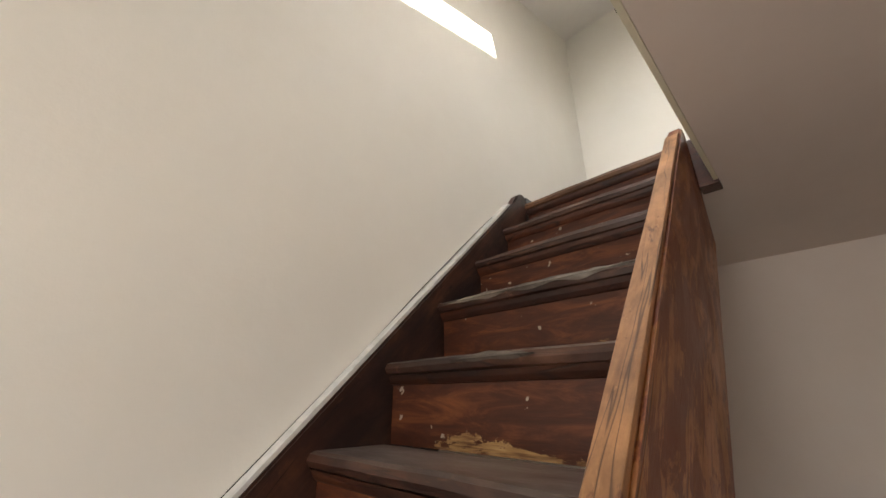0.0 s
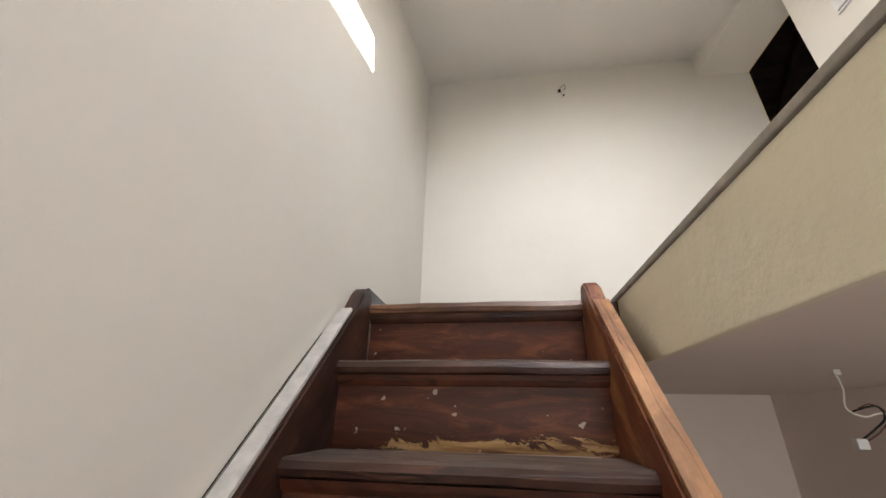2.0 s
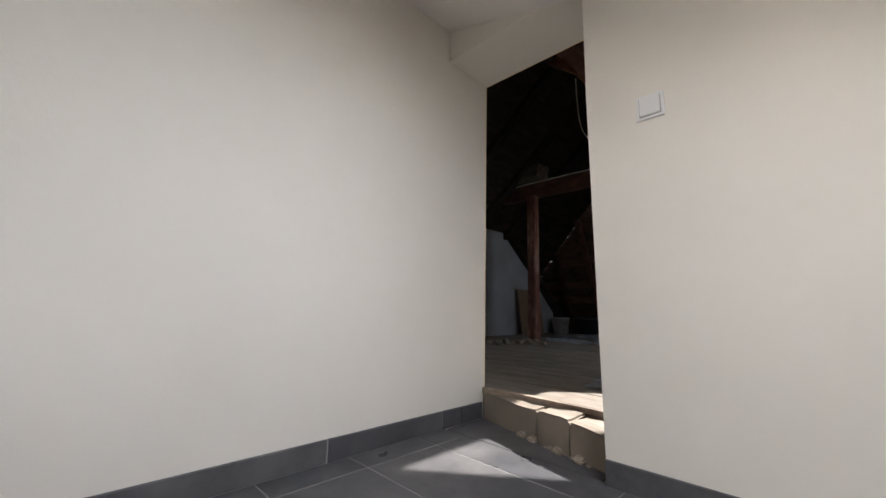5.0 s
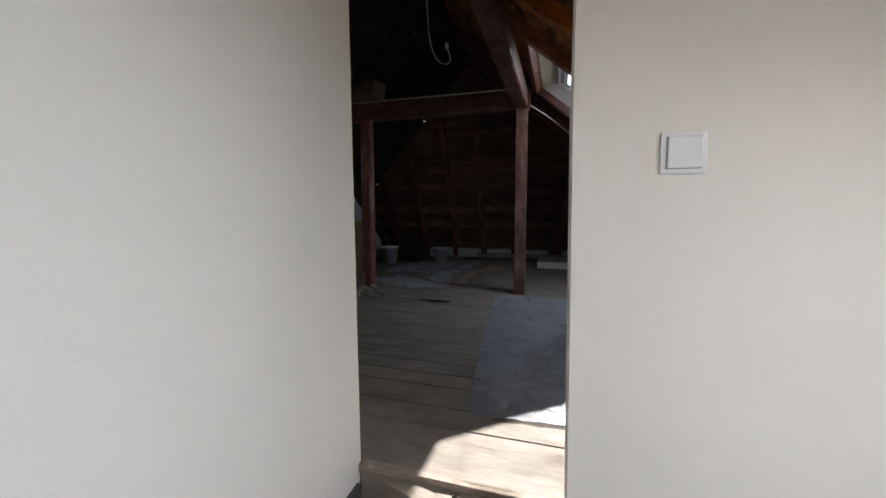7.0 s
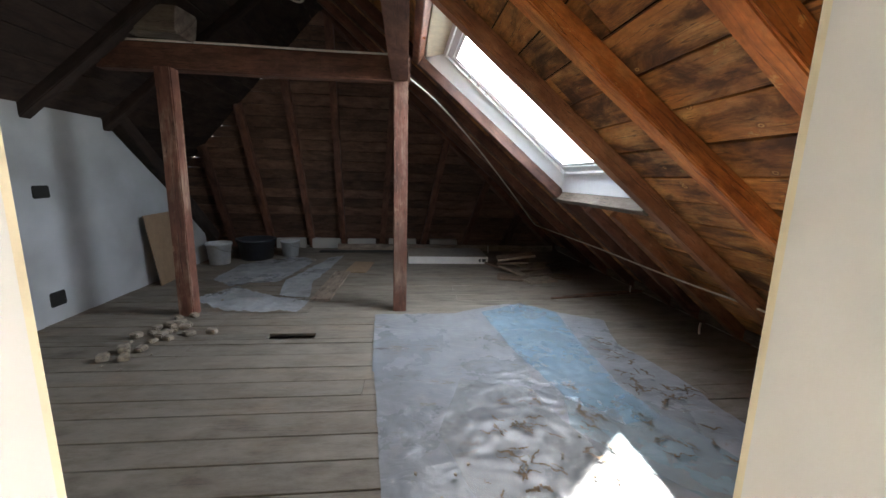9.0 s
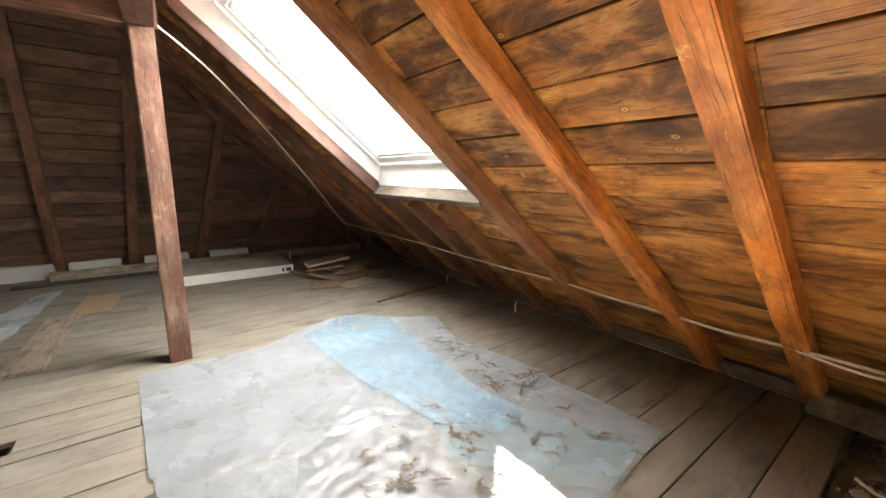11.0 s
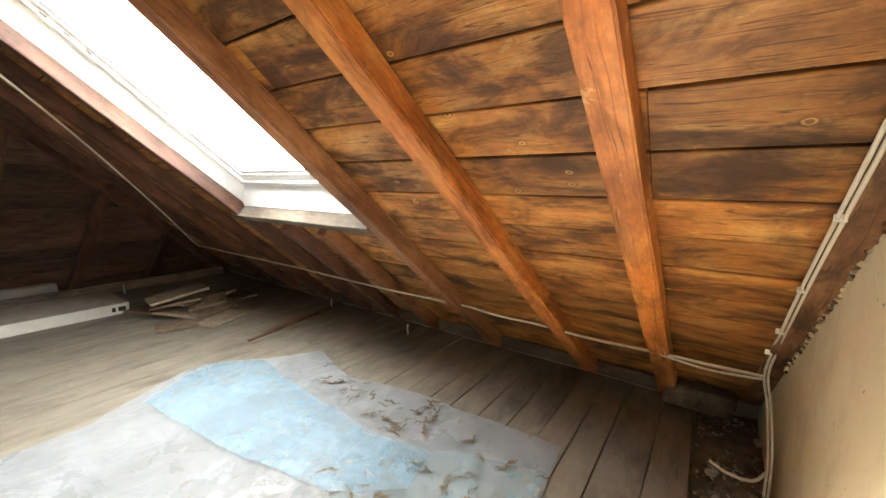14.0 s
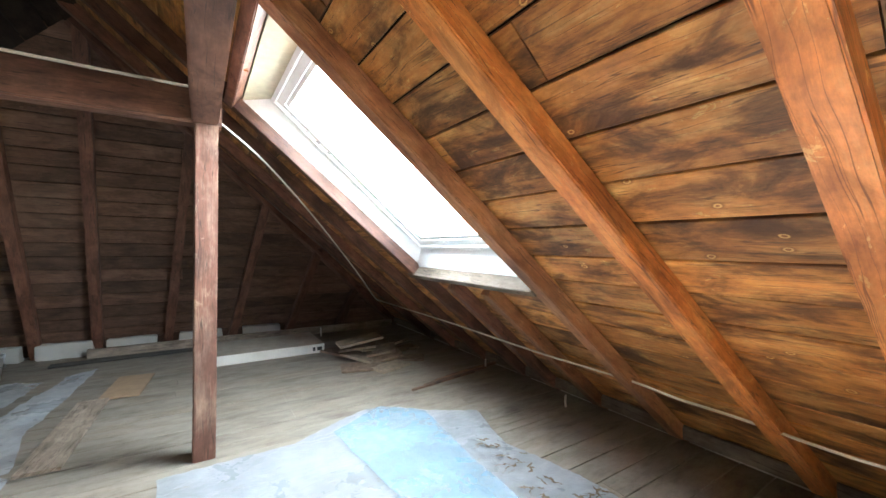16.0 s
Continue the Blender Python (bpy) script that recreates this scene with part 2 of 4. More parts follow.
def tile_material():
    k = Mat("anthracite_tile", 0.32)
    v = k.coords((1, 1, 1), True)
    a = k.ramp(k.noise(v, 5, 6, 0.7), [(0.3, (0.055, 0.056, 0.062)), (0.7, (0.10, 0.10, 0.108))])
    d = k.ramp(k.noise(v, 1.8, 5, 0.7), [(0.45, grey(0)), (0.75, grey(0.5))])
    k.colour(k.mix(d, a, (0.23, 0.22, 0.21)))
    k.rough(k.ramp(k.noise(v, 3, 4), [(0.3, grey(0.25)), (0.7, grey(0.55))]))
    k.bump(k.noise(v, 60, 3), 0.12, 0.002)
    return k.m


def plain(name, c, rough=0.5, metal=0.0, vary=0.12, scale=9.0, bump=0.0):
    k = Mat(name, rough, metal)
    n = k.noise(k.coords(), scale, 5, 0.65)
    k.colour(k.mix(k.ramp(n, [(0.3, grey(0)), (0.7, grey(1))]), c, tuple(x * (1 - 2 * vary) for x in c)))
    if bump:
        k.bump(n, bump, 0.004)
    return k.m


def sheet_material(name, c, alpha, dirt, crinkle=1.0):
    """Thin plastic film: sharp creases, fine crinkles, dust and brown streaks."""
    k = Mat(name, 0.2)

    def fold(vec, scale, detail, bend):
        n = k.noise(vec, scale, detail, 0.6, bend)
        d = k.node("ShaderNodeMath", op="SUBTRACT", ins={0: n, 1: 0.5}).outputs[0]
        return k.node("ShaderNodeMath", op="ABSOLUTE", ins={0: d}).outputs[0]
    v = k.coords()
    big = fold(k.coords((1.0, 0.55, 1.0)), 2.6, 3, 0.5)
    small = fold(k.coords((1.0, 0.8, 1.0)), 9.0, 4, 0.9)
    crease = k.node("ShaderNodeMath", op="MULTIPLY_ADD", ins={0: small, 1: 0.22, 2: big}).outputs[0]
    stain = k.ramp(k.noise(k.coords((5.5, 2.0, 1.0)), 2.4, 8, 0.76, 0.5), [(0.59, grey(0)), (0.67, grey(1))])
    cloud = k.ramp(k.noise(v, 1.7, 6, 0.65), [(0.32, grey(0)), (0.70, grey(1))])
    base = k.mix(cloud, tuple(x * 0.86 for x in c), tuple(min(0.8, x * 1.05) for x in c))
    k.colour(k.mix(k.node("ShaderNodeMath", op="MULTIPLY", ins={0: stain, 1: dirt}).outputs[0], base, (0.20, 0.145, 0.09)))
    clear = k.ramp(k.noise(v, 3.1, 5, 0.6), [(0.3, grey(max(0.0, alpha - 0.16))), (0.7, grey(min(1.0, alpha + 0.12)))])
    k.t.links.new(clear, k.b.inputs["Alpha"])
    k.rough(k.ramp(cloud, [(0.0, grey(0.24)), (1.0, grey(0.34))]))
    k.b.inputs["Specular IOR Level"].default_value = 0.45
    k.bump(crease, min(1.0, 0.6 * crinkle), 0.07)
    return k.m


M_TILE = tile_material()
M_STRIP = plain("dusty_edge_paint", (0.40, 0.36, 0.31), 0.8, 0, 0.25, 12, 0.4)
M_GROUT = plain("grey_grout", (0.38, 0.375, 0.36), 0.9)
M_FILM = sheet_material("milky_plastic_film", (0.29, 0.305, 0.33), 0.76, 0.7, 1.25)
M_BLUE = sheet_material("blue_plastic_film", (0.26, 0.40, 0.51), 0.48, 0.4, 1.5)
M_PALE = sheet_material("pale_plastic_film", (0.33, 0.43, 0.48), 0.42, 0.7, 1.5)
M_CLEAR = sheet_material("clear_plastic_film", (0.60, 0.63, 0.67), 0.55, 0.2)
M_CRUMP = sheet_material("shiny_thin_film", (0.26, 0.27, 0.27), 0.24, 0.9, 1.8)
M_WHITE = plain("white_plastic", (0.80, 0.80, 0.79), 0.3, 0, 0.02)
M_FRAME = plain("white_window_profile", (0.84, 0.85, 0.86), 0.35, 0, 0.04)
M_CREAM = plain("cream_window_lining", (0.66, 0.60, 0.45), 0.5, 0, 0.15)
M_CABLE = plain("cream_cable", (0.76, 0.72, 0.64), 0.5, 0, 0.12)
M_BLACK = plain("black_cavity", (0.012, 0.011, 0.010), 0.9)
M_DARKPIPE = plain("dark_pipe", (0.05, 0.045, 0.04), 0.6, 0.3)
M_CARTON = plain("white_carton", (0.70, 0.68, 0.63), 0.7, 0, 0.08)
M_CARDTOP = plain("dusty_carton_top", (0.42, 0.37, 0.30), 0.85, 0, 0.15)
M_CARD = plain("brown_hardboard", (0.33, 0.225, 0.14), 0.8, 0, 0.12)
M_SLATE = plain("broken_slab_face", (0.36, 0.285, 0.205), 0.85, 0, 0.25, 20, 0.5)
M_OLDSLAB = plain("dark_slab_face", (0.25, 0.175, 0.12), 0.9, 0, 0.3, 16, 0.6)
M_BUCKET = plain("white_bucket_plastic", (0.62, 0.64, 0.66), 0.4, 0, 0.15)
M_DKBUCKET = plain("dark_tub_plastic", (0.05, 0.055, 0.065), 0.45, 0, 0.2)
M_RUBBLE = plain("mortar_rubble", (0.40, 0.34, 0.27), 0.95, 0, 0.3, 30, 0.8)
M_DUST = plain("grey_dust_bed", (0.30, 0.25, 0.20), 0.95, 0, 0.3, 8, 0.8)
M_FILLER = plain("white_filler", (0.62, 0.60, 0.57), 0.8, 0, 0.15, 25, 0.5)
M_BLOCK = plain("dirty_mortar_block", (0.24, 0.20, 0.155), 0.95, 0, 0.35, 18, 0.9)
M_GAP = plain("grey_gap", (0.30, 0.30, 0.30), 0.6)
M_INK = plain("black_ink", (0.02, 0.02, 0.02), 0.6)
M_METAL = plain("grey_metal", (0.35, 0.35, 0.34), 0.4, 0.8)


def glass_material():
    k = Mat("window_glass", 0.0)
    clear = k.node("ShaderNodeBsdfTransparent")
    gloss = k.node("ShaderNodeBsdfGlossy", ins={"Roughness": 0.02})
    both = k.node("ShaderNodeMixShader", ins={0: 0.06, 1: clear.outputs[0], 2: gloss.outputs[0]})
    k.t.links.new(both.outputs[0], k.t.nodes["Material Output"].inputs["Surface"])
    return k.m


M_GLASS = glass_material()


# ---- mesh helpers ----
def add_box(bm, lo, hi, m=None):
    mid = [(a + b) / 2 for a, b in zip(lo, hi)]
    size = [max(abs(b - a), 1e-4) for a, b in zip(lo, hi)]
    t = Matrix.Translation(mid) @ Matrix.Diagonal((*size, 1))
    return bmesh.ops.create_cube(bm, size=1.0, matrix=(m @ t) if m else t)["verts"]


def bevelled(lo, hi, r=0.004, seg=2):
    bm = bmesh.new()
    add_box(bm, lo, hi)
    bmesh.ops.bevel(bm, geom=bm.edges[:], offset=r, segments=seg, affect="EDGES", profile=0.6)
    return bm


def prism(points, axis, a, b):
    """A polygon in the plane across an axis, extruded from a to b."""
    bm = bmesh.new()

    def place(p, d):
        q = list(p)
        q.insert(axis, d)
        return q
    lo = [bm.verts.new(place(p, a)) for p in points]
    hi = [bm.verts.new(place(p, b)) for p in points]
    bm.faces.new(lo)
    bm.faces.new(hi[::-1])
    n = len(points)
    for i in range(n):
        bm.faces.new((lo[i], hi[i], hi[(i + 1) % n], lo[(i + 1) % n]))
    bmesh.ops.recalc_face_normals(bm, faces=bm.faces[:])
    return bm


def obj(name, bm, material, m=None, smooth=False):
    me = bpy.data.meshes.new(name)
    bmesh.ops.recalc_face_normals(bm, faces=bm.faces[:])
    bm.to_mesh(me)
    bm.free()
    me.materials.append(material)
    if smooth:
        for p in me.polygons:
            p.use_smooth = True
    ob = new(name, me)
    if m is not None:
        ob.matrix_world = m
    return ob


def part(name, bm, material, parent, label="", m=None, smooth=False):
    ob = obj(name, bm, material, None, smooth)
    ob.parent = parent
    if m is not None:
        ob.matrix_local = m
    if label:
        ob["label"] = label
    return ob


def piece(name, mesh, parent, m):
    ob = new(name, mesh)
    ob.parent = parent
    ob.matrix_local = m
    return ob


def base(name, m, label, category, group="", kind=""):
    ob = new(name)
    ob.matrix_world = m
    return tagged(ob, label, category, group, kind)


def tube(points, r, sides=8):
    """A round tube along a smooth line through the points."""
    pts = [Vector(p) for p in points]
    line = []
    for i in range(len(pts) - 1):
        p0, p1, p2, p3 = pts[max(i - 1, 0)], pts[i], pts[i + 1], pts[min(i + 2, len(pts) - 1)]
        for s in range(6):
            u = s / 6
            line.append(0.5 * ((2 * p1) + (p2 - p0) * u + (2 * p0 - 5 * p1 + 4 * p2 - p3) * u * u + (3 * p1 - p0 - 3 * p2 + p3) * u ** 3))
    line.append(pts[-1])
    bm = bmesh.new()
    rings = []
    for i, p in enumerate(line):
        d = (line[min(i + 1, len(line) - 1)] - line[max(i - 1, 0)]).normalized()
        side = d.cross(Vector((0.13, 0.21, 0.97))).normalized()
        up = side.cross(d)
        rings.append([bm.verts.new(p + r * (math.cos(a) * side + math.sin(a) * up)) for a in (2 * math.pi * k / sides for k in range(sides))])
    for a, b in zip(rings, rings[1:]):
        for k in range(sides):
            bm.faces.new((a[k], a[(k + 1) % sides], b[(k + 1) % sides], b[k]))
    bm.faces.new(rings[0])
    bm.faces.new(rings[-1])
    return bm


def lathe(profile, sides=28):
    bm = bmesh.new()
    rings = [[bm.verts.new((r * math.cos(2 * math.pi * k / sides), r * math.sin(2 * math.pi * k / sides), z)) for k in range(sides)] for r, z in profile]
    for a, b in zip(rings, rings[1:]):
        for k in range(sides):
            bm.faces.new((a[k], a[(k + 1) % sides], b[(k + 1) % sides], b[k]))
    bm.faces.new(rings[0])
    bm.faces.new(rings[-1])
    return bm


def timber(length, w, h, seed=0, wobble=0.004, cuts=10):
    """A beam along local x, a little uneven, with eased edges."""
    bm = bmesh.new()
    add_box(bm, (0, -w / 2, -h / 2), (length, w / 2, h / 2))
    bmesh.ops.bevel(bm, geom=[e for e in bm.edges if abs(e.verts[0].co.x - e.verts[1].co.x) > 0.01], offset=min(w, h) * 0.07, segments=2, affect="EDGES")
    bmesh.ops.subdivide_edges(bm, edges=[e for e in bm.edges if abs(e.verts[0].co.x - e.verts[1].co.x) > 0.01], cuts=cuts)
    for v in bm.verts:
        q = Vector((v.co.x * 1.3 + seed * 7.1, v.co.y * 3, v.co.z * 3))
        v.co += Vector((0, noise.noise(q), noise.noise(q + Vector((9, 4, 2))))) * wobble
    return bm


def along(a, b, up=(0, 0, 1)):
    """The pose that lays local x from a towards b, with local z near up."""
    x = (Vector(b) - Vector(a)).normalized()
    y = Vector(up).cross(x).normalized()
    z = x.cross(y)
    m = Matrix((x, y, z)).transposed().to_4x4()
    m.translation = a
    return m


def poly_grid(outline, z, step, amp, seed=0, rag=0.006):
    """A wrinkled thin sheet with an uneven outline."""
    xs = [p[0] for p in outline]
    ys = [p[1] for p in outline]

    def inside(x, y):
        c = False
        for (x0, y0), (x1, y1) in zip(outline, outline[1:] + outline[:1]):
            if (y0 > y) != (y1 > y) and x < (x1 - x0) * (y - y0) / (y1 - y0) + x0:
                c = not c
        return c
    nx, ny = int((max(xs) - min(xs)) / step) + 1, int((max(ys) - min(ys)) / step) + 1
    bm = bmesh.new()
    made = {}

    def vert(i, j):
        if (i, j) not in made:
            x, y = min(xs) + i * step, min(ys) + j * step
            q = Vector((x * 1.7 + seed, y * 1.7, seed))
            h = abs(noise.noise(q * 2.1)) * 0.6 + abs(noise.noise(q * 6.0)) * 0.4 + 0.25 * noise.noise(q * 15)
            made[i, j] = bm.verts.new((x + noise.noise(q * 9) * step * 0.4, y + noise.noise(q * 9 + Vector((5, 5, 5))) * step * 0.4, z + max(0.0, h) * amp + 0.002))
        return made[i, j]
    for i in range(nx):
        for j in range(ny):
            x, y = min(xs) + (i + 0.5) * step, min(ys) + (j + 0.5) * step
            q = Vector((x * 3 + seed, y * 3, 1))
            if inside(x, y):
                bm.faces.new((vert(i, j), vert(i + 1, j), vert(i + 1, j + 1), vert(i, j + 1)))
    # draw the rim onto the outline, so that the cut edge runs clean with small nicks
    sides = [(Vector(a), Vector(b)) for a, b in zip(outline, outline[1:] + outline[:1])]
    for v in [v for v in bm.verts if v.is_boundary]:
        p = Vector((v.co.x, v.co.y))
        best = None
        for a, b in sides:
            u = min(1.0, max(0.0, (p - a).dot(b - a) / max(1e-6, (b - a).length_squared)))
            c = a + (b - a) * u
            if best is None or (c - p).length < (best - p).length:
                best = c
        if (best - p).length < step * 1.5:
            q = Vector((best.x * 8 + seed, best.y * 8, 2))
            v.co.x, v.co.y = best.x + noise.noise(q) * rag, best.y + noise.noise(q + Vector((4, 1, 7))) * rag
    return bm


# ---- the landing and the stairwell ----
W, D, WI, DY, LINTEL = 1.866, 0.985, 2.175, 0.262, 1.825
LOW, BACK = -2.436, -3.4
CEIL = lambda y: 2.003 - 0.33 * (D - y)


def structure(name, bm, material, label, category, m=None):
    return tagged(obj(name, bm, material, m), label, category, "", "structure")


def boxes(*list_of):
    bm = bmesh.new()
    for lo, hi in list_of:
        add_box(bm, lo, hi)
    return bm


def east_wall():
    bm = prism([(BACK, -0.012), (DY - 0.022, -0.012), (DY, 1.35), (DY, CEIL(DY) + 0.25), (BACK, CEIL(BACK) + 0.25)], 0, W, WI)
    top = prism([(DY, LINTEL), (D, LINTEL), (D, CEIL(D) + 0.25), (DY, CEIL(DY) + 0.25)], 0, W, WI)
    me = bpy.data.meshes.new("tmp")
    top.to_mesh(me)
    top.free()
    bm.from_mesh(me)
    bpy.data.meshes.remove(me)
    return bm


structure("wall_west", prism([(BACK, LOW), (D + 0.2, LOW), (D + 0.2, 2.26), (D, 2.26), (BACK, CEIL(BACK) + 0.25)], 0, -0.2, 0), M_WALL, "cream plastered wall beside the wooden stairs", "wall")
structure("wall_north", boxes(((0, D, -0.012), (WI, D + 0.2, 2.26))), M_WALL, "smooth cream plastered wall of the upper landing", "wall")
structure("wall_east", east_wall(), M_WALL, "cream plastered wall with an open doorway to the attic", "wall")
structure("lower_wall_north", boxes(((0, 1.05, LOW), (1.95, 1.25, -0.2055))), M_LOWER, "pinkish painted wall of the lower room", "wall")
structure("lower_wall_east", boxes(((1.75, BACK, LOW), (1.95, 1.05, -0.2055))), M_LOWER, "pinkish painted side wall of the lower room", "wall")
# out of view; the opening is added to go with the lower lamp
structure("wall_south", boxes(((0, BACK - 0.2, LOW), (0.35, BACK, 0.8)), ((1.55, BACK - 0.2, LOW), (WI, BACK, 0.8)), ((0.35, BACK - 0.2, LOW), (1.55, BACK, -1.5)), ((0.35, BACK - 0.2, -0.3), (1.55, BACK, 0.8))), M_WALL, "plastered wall with a window opening below the stairs", "wall")
structure("lower_floor", boxes(((-0.2, BACK - 0.2, LOW - 0.1), (1.95, 1.25, LOW))), M_PLANK, "old boarded floor at the foot of the stairs", "floor")


def landing_ceiling():
    x1, x2, y1, y2 = 0.63, 1.13, -1.7, -0.24
    bm = bmesh.new()
    for xa, xb, ya, yb in ((0, x1, BACK, D), (x2, W, BACK, D), (x1, x2, BACK, y1), (x1, x2, y2, D)):
        p = prism([(ya, CEIL(ya)), (yb, CEIL(yb)), (yb, CEIL(yb) + 0.26), (ya, CEIL(ya) + 0.26)], 0, xa, xb)
        me = bpy.data.meshes.new("tmp")
        p.to_mesh(me)
        p.free()
        bm.from_mesh(me)
        bpy.data.meshes.remove(me)
    return bm


structure("ceiling", landing_ceiling(), M_CEIL, "sloping off-white painted ceiling above the landing", "ceiling")
slab = structure("landing_slab", boxes(((0.817, BACK, -0.205), (WI, 0.055, -0.0125)), ((0, 0.055, -0.205), (WI, D + 0.26, -0.0125))), M_LOWER, "mauve painted underside of the landing floor", "ceiling")
fascia = structure("trim_fascia", bevelled((0.802, BACK, -0.207), (0.816, -0.02, -0.016), 0.003), M_FASCIA, "cream brushed fascia board along the stairwell edge", "trim")
part("edge_strip", bevelled((0.796, BACK, -0.0155), (0.84, 0.045, -0.001), 0.003), M_STRIP, fascia, "grey worn edge strip")

# floor tiles, 66 by 32.5 cm
floor = structure("floor", boxes(((0.0, 0.05, -0.012), (W + 0.02, D, -0.0012)), ((0.84, BACK, -0.012), (W, 0.05, -0.0012))), M_GROUT, "dark grey tiled floor of the landing with pale joints", "floor")
gx = [0.0, 0.075, 0.40, 0.73, 1.06, 1.385, 1.71, W + 0.02]
gy = [D, 0.855, 0.185, -0.485, -1.155, -1.825, -2.495, -3.165, BACK]
for i in range(len(gx) - 1):
    for j in range(len(gy) - 1):
        xa, xb, ya, yb = gx[i] + 0.002, gx[i + 1] - 0.002, gy[j + 1] + 0.002, gy[j] - 0.002
        if ya < 0.05:
            if xb < 0.84:
                if yb < 0.1:
                    continue
                ya = 0.055
            elif xa < 0.84:
                if yb > 0.1:
                    bm = bevelled((xa, 0.055, -0.006), (0.84, yb, 0.0), 0.0012, 1)
                    part("tile", bm, M_TILE, floor)
                xa = 0.842
        if xb - xa > 0.02 and yb - ya > 0.02:
            part("tile", bevelled((xa, ya, -0.006), (xb, yb, 0.0), 0.0012, 1), M_TILE, floor)

skirting = structure("baseboard", boxes(((0, D - 0.010, 0), (W, D, 0.078)), ((0, 0.09, 0), (0.010, D - 0.010, 0.078)), ((W - 0.010, BACK, 0), (W, DY - 0.022, 0.078))), M_GROUT, "dark grey tile skirting along the landing walls", "baseboard")
for xa, xb in ((0.012, 0.657), (0.661, 1.294), (1.298, 1.864), (1.868, 1.99)):
    part("skirting_tile", bevelled((xa, D - 0.012, 0.001), (xb, D - 0.001, 0.079), 0.0015, 1), M_TILE, skirting)
for ya, yb in ((0.085, 0.80), (0.804, D - 0.014)):
    part("skirting_tile", bevelled((0.001, ya, 0.001), (0.012, yb, 0.079), 0.0015, 1), M_TILE, skirting)
for ya, yb in ((-0.40, DY - 0.022), (-1.06, -0.404), (-1.72, -1.064), (-2.38, -1.724), (-3.04, -2.384)):
    part("skirting_tile", bevelled((W - 0.012, ya, 0.001), (W - 0.001, yb, 0.079), 0.0015, 1), M_TILE, skirting)


# threshold of the doorway
def rough_block(lo, hi, seed, amp=0.006, cuts=5):
    bm = bmesh.new()
    add_box(bm, lo, hi)
    bmesh.ops.bevel(bm, geom=bm.edges[:], offset=0.008, segments=2, affect="EDGES")
    bmesh.ops.subdivide_edges(bm, edges=[e for e in bm.edges if e.calc_length() > 0.04], cuts=cuts, use_grid_fill=True)
    for v in bm.verts:
        q = v.co * 9 + Vector((seed * 3.3, 0, seed))
        v.co += Vector((noise.noise(q), noise.noise(q + Vector((7, 1, 3))), noise.noise(q + Vector((2, 9, 5))))) * amp
    return bm


sill = base("door_threshold", pose(0, 0, 0), "worn stone and mortar threshold step in the doorway", "threshold", "", "structure")
part("tile", bevelled((W + 0.023, DY + 0.002, -0.006), (WI - 0.002, D - 0.014, -0.0005), 0.0012, 1), M_TILE, floor)
part("skirting_tile", bevelled((1.992, D - 0.012, 0.001), (2.15, D - 0.001, 0.079), 0.0015, 1), M_TILE, skirting)


def slanted(ya, yb, top, seed):
    """A threshold stone whose front follows the slanting edge of the step."""
    bm = rough_block((0.0, ya, -0.004), (1.0, yb, top), seed, 0.0)
    for v in bm.verts:
        front = 1.945 + (v.co.y - DY) * 0.30
        v.co.x = front + v.co.x * (WI - 0.01 - front)
        q = v.co * 11 + Vector((seed, 0, 0))
        v.co += Vector((noise.noise(q), noise.noise(q + Vector((7, 1, 3))) * 0.4, noise.noise(q + Vector((2, 9, 5))))) * 0.009
    return bm


part("threshold_stone", slanted(0.60, D - 0.014, 0.125, 1), M_THRESH, sill)
part("threshold_stone", slanted(0.43, 0.596, 0.128, 2), M_THRESH, sill)
part("threshold_stone", slanted(DY + 0.004, 0.426, 0.124, 3), M_THRESH, sill)
for i in range(14):
    y = random.Random(i).uniform(DY + 0.02, 0.7)
    r = random.Random(i + 50).uniform(0.008, 0.022)
    part("mortar_crumb", rough_block((-r, -r, 0), (r, r, r), i, r * 0.3, 1), M_RUBBLE, sill, "", pose(1.935 + (y - DY) * 0.3, y, 0.0))
part("edge_board", timber(0.715, 0.035, 0.03, 3, 0.003), M_GREYWOOD, sill, "", along((2.175, DY + 0.003, 0.135), (2.175, D, 0.135)))

# ---- stairs ----
GO, RI = 0.2, 0.203
stairs = base("wooden_stairs", pose(0, 0, 0), "steep dark brown painted wooden stairs with worn scraped treads", "stairs")


def stringer(x0, x1):
    top = [(-2.42, -2.40), (-0.10, -0.04), (-0.055, 0.02), (-0.03, 0.038), (-0.008, 0.042), (0.012, 0.032), (0.02, 0.01), (0.02, -0.42), (-1.92, -2.43), (-2.42, -2.43)]
    bm = prism(top, 0, x0, x1)
    bmesh.ops.bevel(bm, geom=[e for e in bm.edges if abs(e.verts[0].co.x - e.verts[1].co.x) < 1e-4], offset=0.006, segments=2, affect="EDGES")
    return bm


rake = along((0, -2.42, -2.40), (0, -0.10, -0.04))
for x0, x1, mat, lab in ((0.004, 0.05, M_STRING, "scraped wall stringer"), (0.71, 0.755, M_OUTER, "outer stringer with stripped orange patches")):
    bm = stringer(x0, x1)
    bm.transform(rake.inverted())
    part("stringer", bm, mat, stairs, lab, rake)
strip_m = along((0.7325, -2.36, -2.325), (0.7325, -0.11, -0.036))
part("stringer_cap", timber(3.2, 0.040, 0.012, 5, 0.002, 24), M_HAND, stairs, "stripped pale stringer edge", strip_m)
cap_m = along((0.022, -2.36, -2.332), (0.022, -0.10, -0.036))
part("filler_strip", timber(3.2, 0.036, 0.012, 8, 0.004, 30), M_FILLER, stairs, "grey filler along the wall joint", cap_m)


